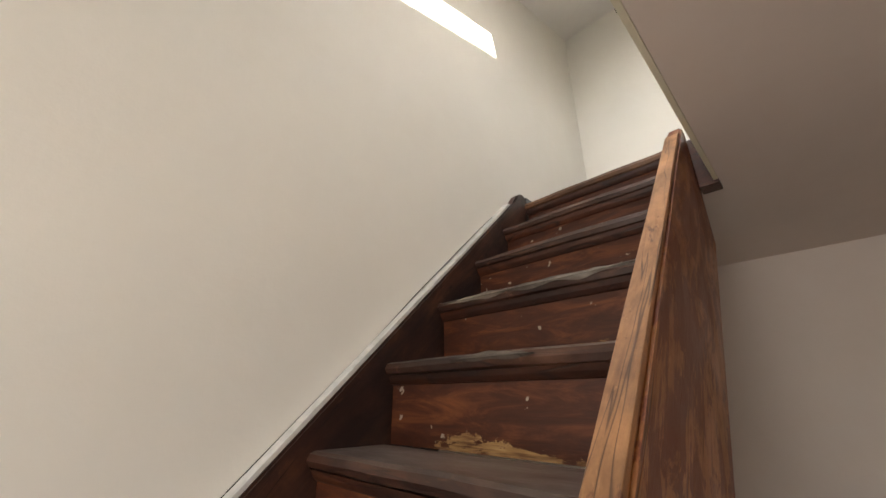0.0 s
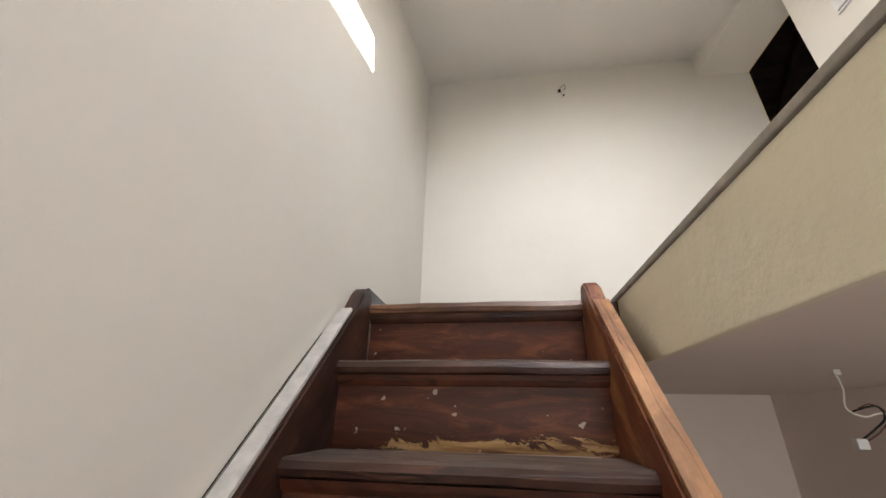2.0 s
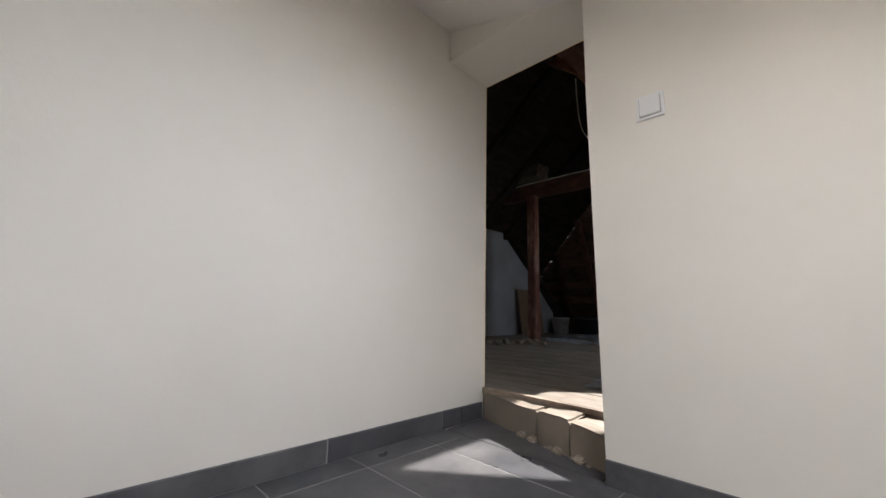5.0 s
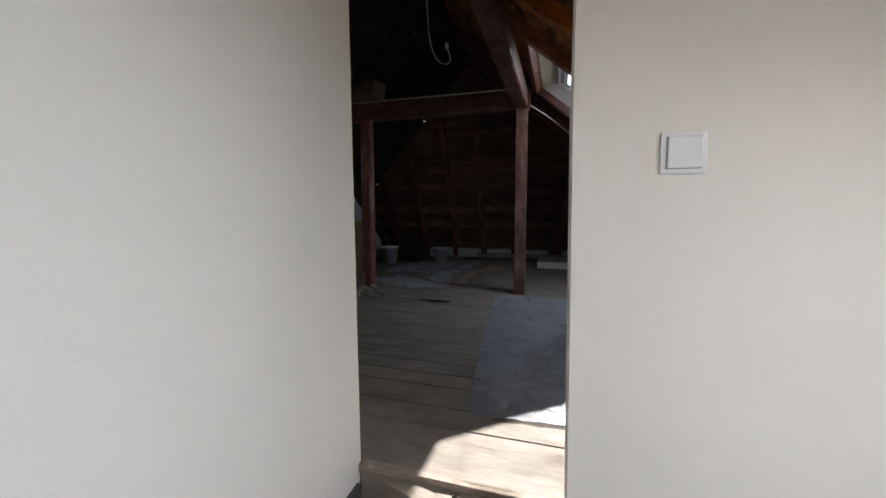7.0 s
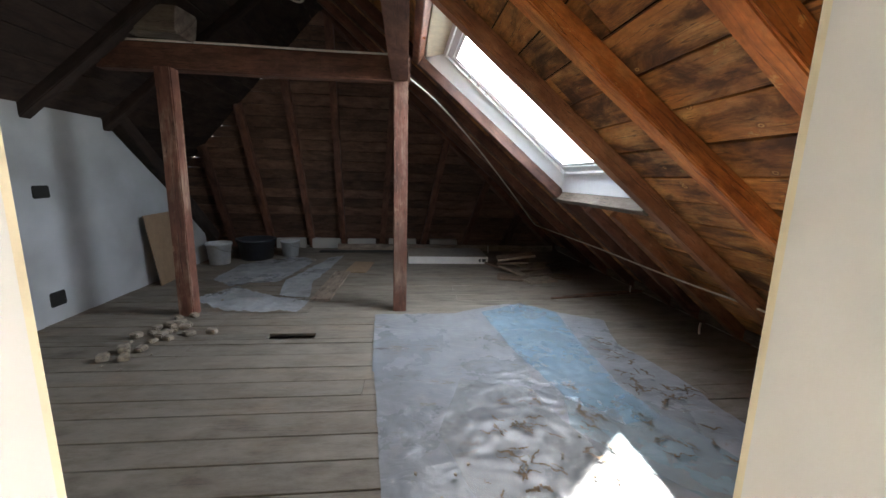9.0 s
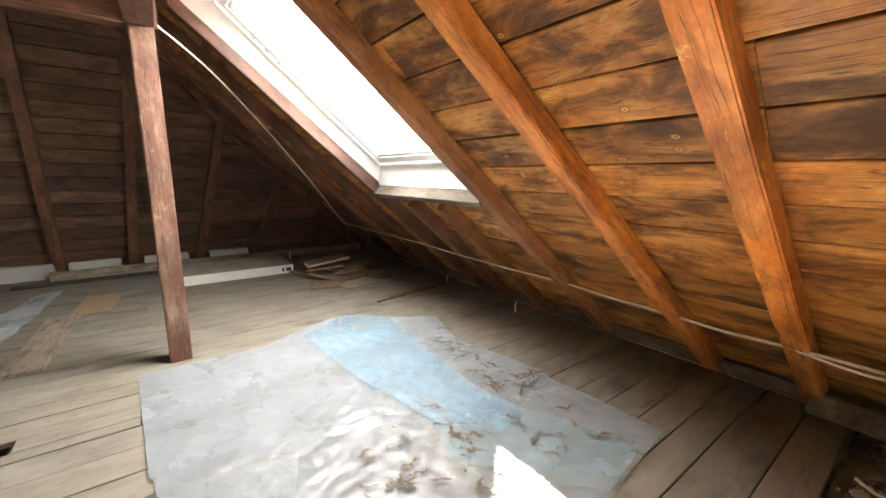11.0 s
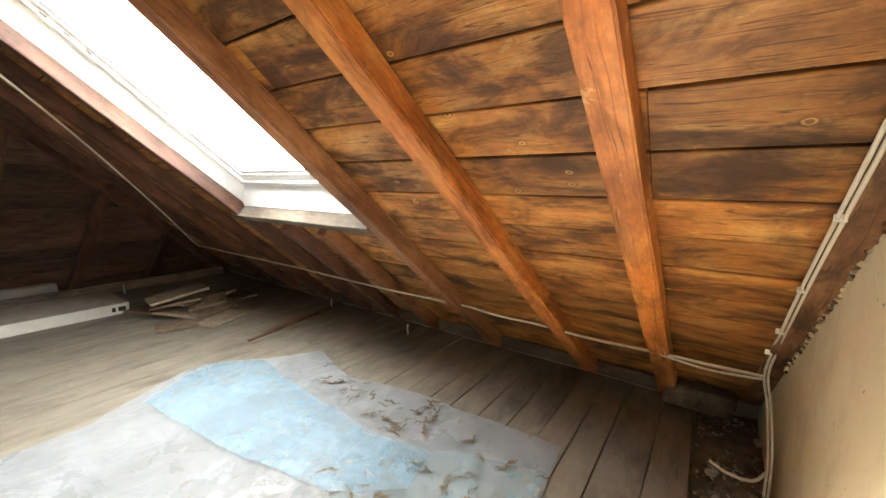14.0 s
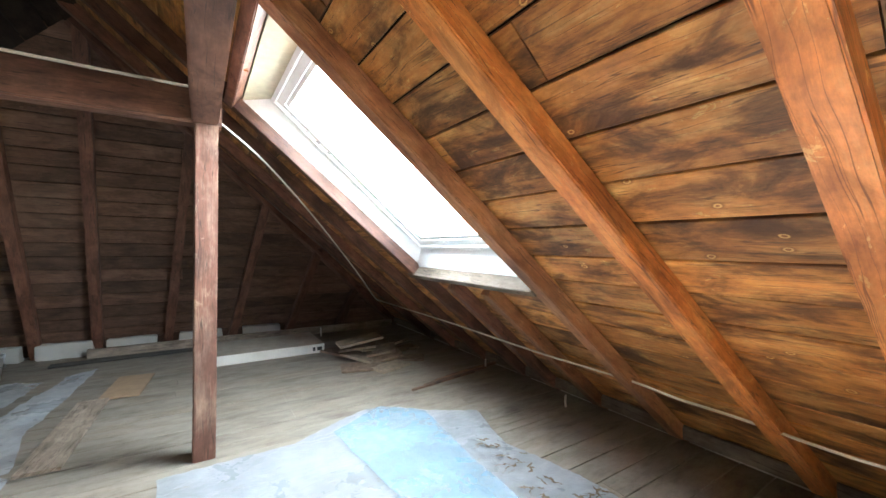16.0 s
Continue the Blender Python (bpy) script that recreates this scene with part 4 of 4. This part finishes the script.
part("trimmer", timber(SW_ + 0.1, 0.07, 0.10, 12, 0.004), M_POST, skylight, "", FM @ pose(-0.05, SH_ + 0.045, -0.05))

splint = base("wood_splinter", pose(4.95, 0.56, 2.47), "torn orange wood splinter hanging below the roof trimmer", "splinter")
part("lath", timber(0.13, 0.026, 0.010, 3, 0.003, 4), M_RAFT, splint, "", along((0, 0, 0.02), (-0.09, -0.03, -0.07)))
part("lath", timber(0.09, 0.018, 0.008, 7, 0.003, 4), M_RAFT, splint, "", along((0.02, 0, 0.02), (-0.02, -0.03, -0.06)))

# ---- eave: wall plate and masonry blocks ----
tagged(obj("wall_plate", timber(6.3, 0.12, 0.09, 2, 0.01, 20), M_GREYWOOD, along((2.3, EAVE + 0.08, FL + 0.045), (8.6, EAVE + 0.06, FL + 0.045))), "dusty wall plate beam under the rafter feet", "beam")
for i, y0 in enumerate((-0.03, 0.70, 1.41, 2.01, 2.61)):
    b = obj("masonry_block", rough_block((-0.06, -0.24, 0.0), (0.06, 0.24, 0.17), i + 20, 0.012), M_STONE, pose(FX - 0.16, y0, FL))
    tagged(b, "whitewashed masonry block between the rafter feet", "block", "blocks at the far eave")
tagged(obj("masonry_block", rough_block((-0.17, -0.08, 0.0), (0.17, 0.08, 0.13), 33, 0.02), M_BLOCK, pose(2.50, EAVE + 0.20, FL)), "rough mortar covered block at the eave corner", "block")
tagged(obj("far_plank", timber(3.8, 0.05, 0.10, 5, 0.006), M_GREYWOOD, along((FX - 0.33, -2.0, FL + 0.05), (FX - 0.33, 1.8, FL + 0.05))), "grey plank on edge along the far eave", "plank")
for dy_, h in ((0.0, 0.016), (0.06, 0.014)):
    tagged(obj("pipe", tube([(FX - 0.5 - dy_, 0.35, FL + h), (FX - 0.52 - dy_, 1.2, FL + h), (FX - 0.55 - dy_, 2.05, FL + h)], h), M_DARKPIPE), "dark iron pipe lying on the floor", "pipe", "pipes")

# ---- things in the attic ----
SHEET = [(2.62, 0.66), (2.9, 0.715), (4.12, 0.842), (4.14, 0.86), (5.186, 0.925), (5.20, 0.4), (5.20, 0.18), (5.34, -0.10), (5.45, -0.34), (5.45, -0.54), (5.20, -0.83), (4.97, -1.165), (4.47, -1.01), (4.23, -1.085), (3.80, -1.155), (3.68, -1.135), (3.43, -1.165), (3.05, -1.185), (3.01, -0.80), (2.98, -0.56), (2.9, -0.3), (2.66, 0.1)]
BLUE = [(5.19, -0.07), (5.44, -0.50), (5.18, -0.80), (4.97, -0.77), (4.45, -0.71), (3.86, -0.68), (3.55, -0.72), (3.50, -0.50), (3.64, -0.37), (3.77, -0.28), (4.0, -0.24), (4.28, -0.166), (4.52, -0.14)]
PALE = [(3.86, -0.68), (3.56, -0.755), (3.42, -0.84), (3.04, -0.95), (3.0, -0.6), (3.18, -0.42), (3.5, -0.20), (3.77, -0.28)]
tagged(obj("plastic_sheet", poly_grid(SHEET, FL + 0.001, 0.022, 0.022, 3), M_FILM, None, True), "milky crumpled plastic sheet spread on the attic floor", "plastic sheet")
tagged(obj("blue_sheet", poly_grid(BLUE, FL + 0.0115, 0.022, 0.023, 3), M_BLUE, None, True), "pale blue plastic film lying on the milky sheet", "plastic sheet")
tagged(obj("pale_film", poly_grid(PALE, FL + 0.0075, 0.022, 0.023, 3), M_PALE, None, True), "pale bluish plastic film crumpled on the milky sheet", "plastic sheet")
tagged(obj("crumpled_film", poly_grid([(4.0, 0.30), (3.85, -0.10), (3.35, -0.25), (3.05, -0.1), (3.0, 0.35), (3.5, 0.48)], FL + 0.012, 0.018, 0.028, 23), M_CRUMP, None, True), "crumpled shiny clear film on the milky sheet", "plastic sheet")
rng = random.Random(77)
smear = base("dirt_smears", pose(0, 0, FL), "brown dirt smears and leaf bits on the plastic sheet", "debris", "", "stuff")
M_SMEAR = plain("brown_dirt", (0.16, 0.11, 0.065), 0.9, 0, 0.3, 40, 0.6)


def smear_mesh(length, width, seed):
    """A ragged flat streak of dirt that bends a little."""
    bm = bmesh.new()
    n = 16
    last = None
    for i in range(n + 1):
        u = i / n
        q = Vector((u * 3 + seed * 5.3, seed, 0))
        w = width * math.sin(math.pi * min(0.97, max(0.03, u))) ** 0.5 * (0.12 + 2.4 * abs(noise.noise(q * 5)))
        mid = noise.noise(q) * length * 0.25
        x = (u - 0.5) * length
        row = [bm.verts.new((x, mid - w, 0.0)), bm.verts.new((x, mid, 0.0012)), bm.verts.new((x, mid + w * 0.8, 0.0))]
        if last:
            for a in range(2):
                bm.faces.new((last[a], row[a], row[a + 1], last[a + 1]))
        last = row
    return bm


for cx, cy, n, sx, sy, turn in ((4.25, -0.93, 16, 0.13, 0.06, 20), (3.80, -0.98, 18, 0.05, 0.11, 80), (3.9, -0.80, 7, 0.12, 0.04, 10), (3.45, 0.05, 34, 0.22, 0.11, 60), (3.55, -0.30, 14, 0.22, 0.06, 40), (3.42, -0.62, 10, 0.14, 0.05, 55), (3.3, -0.85, 8, 0.15, 0.10, 30)):
    for i in range(n):
        part("smear", smear_mesh(rng.uniform(0.04, 0.13), rng.uniform(0.006, 0.018), i + cx), M_SMEAR, smear, "", pose(rng.gauss(cx, sx), rng.gauss(cy, sy), 0.0190, 0, 0, rng.gauss(turn, 45)))

# flat white carton
bx = base("flat_carton", pose(7.32, 0.0, FL), "long flat white carton with a dusty top on the floor", "box")
part("body", bevelled((0, -0.59, 0), (0.70, 0.60, 0.105), 0.004), M_CARTON, bx)
part("lid", bevelled((0.004, -0.586, 0.1055), (0.698, 0.596, 0.109), 0.001), M_CARDTOP, bx, "dusty grey top")
for j, (ya, yb2) in enumerate(((-0.56, -0.50), (-0.48, -0.45))):
    part("print", boxes(((-0.002, ya, 0.03), (-0.0005, yb2, 0.075))), M_INK, bx)

rng = random.Random(5)
SLABS = (  # x, y, height, length, width, tilt about x, about y, turn
    (7.15, -0.74, 0.004, 0.50, 0.24, 0, 0, 25), (6.48, -0.76, 0.004, 0.44, 0.28, 0, 0, 75), (6.34, -1.04, 0.005, 0.42, 0.24, 0, 0, 108),
    (6.56, -1.30, 0.005, 0.50, 0.24, 0, 0, 60), (7.02, -1.18, 0.004, 0.46, 0.30, 0, 0, 10), (6.95, -1.48, 0.004, 0.40, 0.22, 0, 0, 95),
    (6.74, -0.84, 0.034, 0.40, 0.26, 5, -9, 40), (6.62, -1.08, 0.040, 0.42, 0.24, -9, 9, 80), (6.80, -1.30, 0.046, 0.44, 0.22, 11, -10, 120),
    (6.92, -0.92, 0.085, 0.44, 0.28, 8, 4, 15), (6.70, -1.08, 0.098, 0.34, 0.22, -14, 10, 65), (6.88, -1.40, 0.105, 0.36, 0.20, 20, -8, 140),
    (6.84, -0.84, 0.150, 0.42, 0.30, -5, 6, 70), (6.84, -0.86, 0.205, 0.50, 0.36, 3, 9, 82))
for i, (x, y, z, l, w, ax, ay, az) in enumerate(SLABS):
    bm = rough_block((-l / 2, -w / 2, 0), (l / 2, w / 2, 0.024), i, 0.005, 3)
    tagged(obj("broken_slab", bm, M_SLATE if i in (2, 6, 9, 13) else M_OLDSLAB, pose(x, y, FL + z, ax, ay, az)), "broken flat brown slab in a loose heap", "slab", "heap of broken slabs")
rng = random.Random(5)
for i in range(4):
    a = Vector((5.62 + i * 0.05, -0.92 - 0.16 * i, FL + 0.012))
    tagged(obj("wood_strip", timber(rng.uniform(0.6, 0.95), 0.025, 0.018, i, 0.004), M_EDGE, along(a, a + Vector((0.14, -0.9, 0.0)))), "thin dark wooden strip lying on the floor", "wood strip", "loose strips")

# boards and plastic near the posts
tagged(obj("loose_board", timber(1.15, 0.20, 0.022, 2, 0.004), M_GREYWOOD, along((5.60, 1.50, FL + 0.014), (6.72, 1.46, FL + 0.014))), "old grey brown board lying on the floor", "board", "loose boards")
tagged(obj("loose_board", timber(0.62, 0.28, 0.015, 4, 0.003), M_CARD, along((6.75, 1.30, FL + 0.01), (7.36, 1.24, FL + 0.01))), "short light brown board lying on the floor", "board", "loose boards")
tagged(obj("clear_film", poly_grid([(5.66, 1.62), (6.2, 1.72), (7.75, 1.60), (7.70, 1.78), (6.3, 2.05), (5.75, 1.95)], FL + 0.004, 0.03, 0.05, 14), M_CLEAR, None, True), "folded strip of clear plastic film on the floor", "plastic sheet")
tagged(obj("clear_film", poly_grid([(5.22, 1.62), (5.62, 1.60), (5.72, 2.0), (6.05, 2.5), (5.6, 2.75), (5.3, 2.3)], FL + 0.004, 0.03, 0.06, 17), M_CLEAR, None, True), "crumpled clear plastic film beside the post", "plastic sheet")
tagged(obj("clear_film", poly_grid([(6.3, 2.1), (7.5, 1.95), (7.7, 2.35), (7.2, 2.9), (6.4, 2.9), (6.1, 2.6)], FL + 0.004, 0.035, 0.05, 19), M_CLEAR, None, True), "dusty plastic film spread near the buckets", "plastic sheet")


def bucket(x, y, r, h, material, label, cat="bucket", handle=True):
    b = base("bucket", pose(x, y, FL), label, cat, "buckets at the far eave")
    part("shell", lathe([(r * 0.8, 0.0), (r * 0.97, h * 0.9), (r * 1.04, h * 0.9), (r * 1.04, h), (r * 0.95, h), (r * 0.78, 0.02)]), material, b, "", None, True)
    if handle:
        part("handle", tube([(-r, 0, h * 0.9), (-r * 0.8, -r * 0.6, h * 0.7), (0, -r * 1.08, h * 0.55), (r * 0.8, -r * 0.6, h * 0.7), (r, 0, h * 0.9)], 0.004), M_METAL, b)
    return b


bucket(7.28, 3.22, 0.16, 0.30, M_BUCKET, "grey white plastic bucket with a wire handle")
bucket(7.66, 2.86, 0.27, 0.30, M_DKBUCKET, "large dark plastic mortar tub", "tub", False)
bucket(7.85, 2.43, 0.14, 0.24, M_BUCKET, "small pale plastic bucket with a wire handle")

# whitewashed wall piece with a leaning hardboard; its sloping dark edge is put-in shade
lime = structure("attic_wall_north", prism([(WI, FL - 0.1), (7.6, FL - 0.1), (7.5, 0.55), (7.02, 0.96), (6.16, 1.6), (5.75, 1.92), (5.0, 2.6), (WI, 2.6)], 1, 3.50, 3.62), M_LIME, "whitewashed masonry with a ragged sloping top", "wall")
# added near-black bar that stands for the dark behind the wall top
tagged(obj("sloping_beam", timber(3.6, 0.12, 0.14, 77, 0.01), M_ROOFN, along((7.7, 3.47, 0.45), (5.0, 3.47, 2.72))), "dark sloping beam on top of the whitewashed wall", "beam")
# flat black patches on the wall face hold the shade of two holes
for z, h in ((1.20, 0.10), (0.33, 0.12)):
    tagged(obj("wall_niche", rough_block((-0.07, -0.006, -h / 2), (0.07, 0.0, h / 2), 3, 0.003), M_BLACK, pose(5.12, 3.499, z)), "dark square hole in the whitewashed wall", "hole", "wall holes")
tagged(obj("hardboard_sheet", bevelled((-0.40, -0.006, 0.0), (0.40, 0.006, 0.78), 0.002), M_CARD, pose(6.55, 3.35, FL + 0.002, -8, 0, 4)), "brown hardboard sheet leaning on the white wall", "board")

rng = random.Random(9)
heap = base("rubble_heap", pose(4.75, 2.45, FL), "small heap of crumbled mortar on the floor", "rubble", "", "stuff")
for i in range(40):
    r = rng.uniform(0.012, 0.05)
    part("lump", rough_block((-r, -r * 0.8, 0), (r, r * 0.8, r), i, r * 0.25, 1), M_RUBBLE, heap, "", pose(rng.gauss(0, 0.24), rng.gauss(0, 0.14), 0.0, 0, 0, rng.uniform(0, 180)))
dirt = base("debris_corner", pose(2.33, -1.5, FL - 0.06), "mortar crumbs and dirt in the open floor corner", "rubble", "", "stuff")
part("dirt_bed", poly_grid([(-0.14, -0.75), (0.16, -0.75), (0.16, 0.6), (-0.14, 0.6)], -0.02, 0.03, 0.07, 4), M_DUST, dirt, "", None, True)
for i in range(420):
    r = rng.uniform(0.003, 0.009) if i % 14 else rng.uniform(0.012, 0.026)
    part("lump", rough_block((-r, -r * 0.8, 0), (r, r * 0.8, r), i, r * 0.25, 1), rng.choice((M_RUBBLE, M_RUBBLE, M_FILLER)), dirt, "", pose(rng.uniform(-0.13, 0.15), rng.uniform(-0.65, 0.55), 0.005, 0, 0, rng.uniform(0, 180)))
for i in range(16):
    r = rng.uniform(0.004, 0.010)
    x, y = rng.gauss(3.1, 0.25), rng.gauss(0.05, 0.22)
    tagged(obj("crumb", rough_block((-r, -r * 0.8, 0), (r, r * 0.8, r), i, r * 0.3, 1), M_RUBBLE, pose(x, y, FL + 0.02, 0, 0, rng.uniform(0, 180))), "dark crumb of dirt on the plastic sheet", "debris", "crumbs")

for x, y, h in ((8.18, -0.78, 0.12), (5.80, -1.93, 0.10), (4.66, -1.86, 0.10)):
    peg = base("cable_end", pose(x, y, FL), "short pale cable end sticking up from the floor", "cable", "cable ends")
    part("wire", tube([(0, 0, 0), (0.004, 0.003, h * 0.5), (-0.003, 0.006, h)], 0.009), M_CABLE, peg)

# cables
cab = base("eave_cable", pose(0, 0, 0), "cream cable strung along the rafters near the eave", "cable")
low = [(2.27, -1.60, 0.600), (2.698, -1.565, 0.612), (3.02, -1.575, 0.60), (3.349, -1.57, 0.615), (3.65, -1.575, 0.612), (3.942, -1.575, 0.628), (4.55, -1.50, 0.648), (5.16, -1.47, 0.665), (5.76, -1.455, 0.68), (6.76, -1.455, 0.68), (7.55, -1.43, 0.69)]
part("wire", tube(low, 0.0072), M_CABLE, cab)
part("wire", tube([(2.27, -1.60, 0.585), (2.48, -1.58, 0.578), (2.69, -1.565, 0.606)], 0.006), M_CABLE, cab)
part("wire", tube([(7.55, -1.43, 0.69), (7.3, -1.24, 0.78), (6.7, -0.77, 1.17), (6.1, -0.17, 1.69), (5.68, 0.32, 2.08), (5.41, 0.64, 2.26)], 0.007), M_CABLE, cab)
part("wire", tube([(5.30, 0.72, PB + 0.215), (5.29, 1.4, PB + 0.21), (5.29, 2.2, PB + 0.215), (5.29, 3.2, PB + 0.21)], 0.009), M_CABLE, cab)
wc = base("wall_cable", pose(0, 0, 0), "two cream cables clipped along the wall and roof edge", "cable")
for o in (0.0, 0.014):
    part("wire", tube([(2.272 + o, -0.10, 1.935), (2.268 + o, -0.60, 1.513), (2.266 + o, -0.95, 1.217), (2.258 + o, -1.30, 0.921), (2.25 + o, -1.52, 0.735), (2.25 + o, -1.60, 0.60), (2.23 + o, -1.55, 0.48), (2.215 + o, -1.45, 0.30), (2.22 + o, -1.36, 0.16)], 0.0052), M_CABLE, wc)
part("wire", tube([(2.225, -1.42, 0.25), (2.27, -1.40, 0.19), (2.36, -1.42, 0.17), (2.43, -1.44, 0.19)], 0.007), M_CABLE, wc)
for y, z in ((-0.75, 1.43), (-1.05, 1.16), (-1.32, 0.92), (-1.50, 0.75)):
    part("clip", bevelled((2.262, y - 0.005, ZS(y) - 0.037), (2.288, y + 0.005, ZS(y) - 0.016), 0.002), M_WHITE, wc)
lamp = base("lamp_cable", pose(4.6, 1.42, 3.10), "white lamp cable hanging in a loop from the roof", "cable")
part("wire", tube([(0, 0.13, 0.2), (0, 0.12, -0.10), (0, 0.09, -0.40), (0, 0.02, -0.57), (0, -0.07, -0.62), (0, -0.11, -0.58), (0, -0.08, -0.48)], 0.007), M_CABLE, lamp)
part("lamp_holder", lathe([(0.012, 0), (0.02, 0.01), (0.02, 0.04), (0.01, 0.05)], 12), M_WHITE, lamp, "", pose(0, -0.075, -0.48))

crumble = base("broken_plaster_edge", pose(0, 0, 0), "crumbling mortar edge where plaster meets the roof", "rubble", "", "stuff")
rng = random.Random(31)
for i in range(330):
    y = rng.uniform(-1.62, -0.9) if i % 4 else rng.uniform(-0.9, 0.2)
    r = rng.uniform(0.002, 0.007) * (1.5 if -1.5 < y < -0.95 else 1.0)
    part("lump", rough_block((-r * 0.6, -r, -r * 0.8), (r * 0.6, r, r * 0.8), i, r * 0.3, 1), rng.choice((M_RUBBLE, M_OLD, M_EDGE)), crumble, "", pose(WI + 0.014 + rng.uniform(0, 0.008), y, ZS(y) - 0.030 + rng.gauss(0, 0.012), rng.uniform(0, 90), rng.uniform(0, 90), rng.uniform(0, 90)))
tagged(obj("edge_board", timber(4.9, 0.082, 0.022, 91, 0.006, 30), M_EDGE, along(sp(WI + 0.055, EAVE + 0.1) - SNRM * 0.014, sp(WI + 0.055, RIDGE) - SNRM * 0.014, SNRM)), "dark stained board along the plaster wall under the roof", "board")
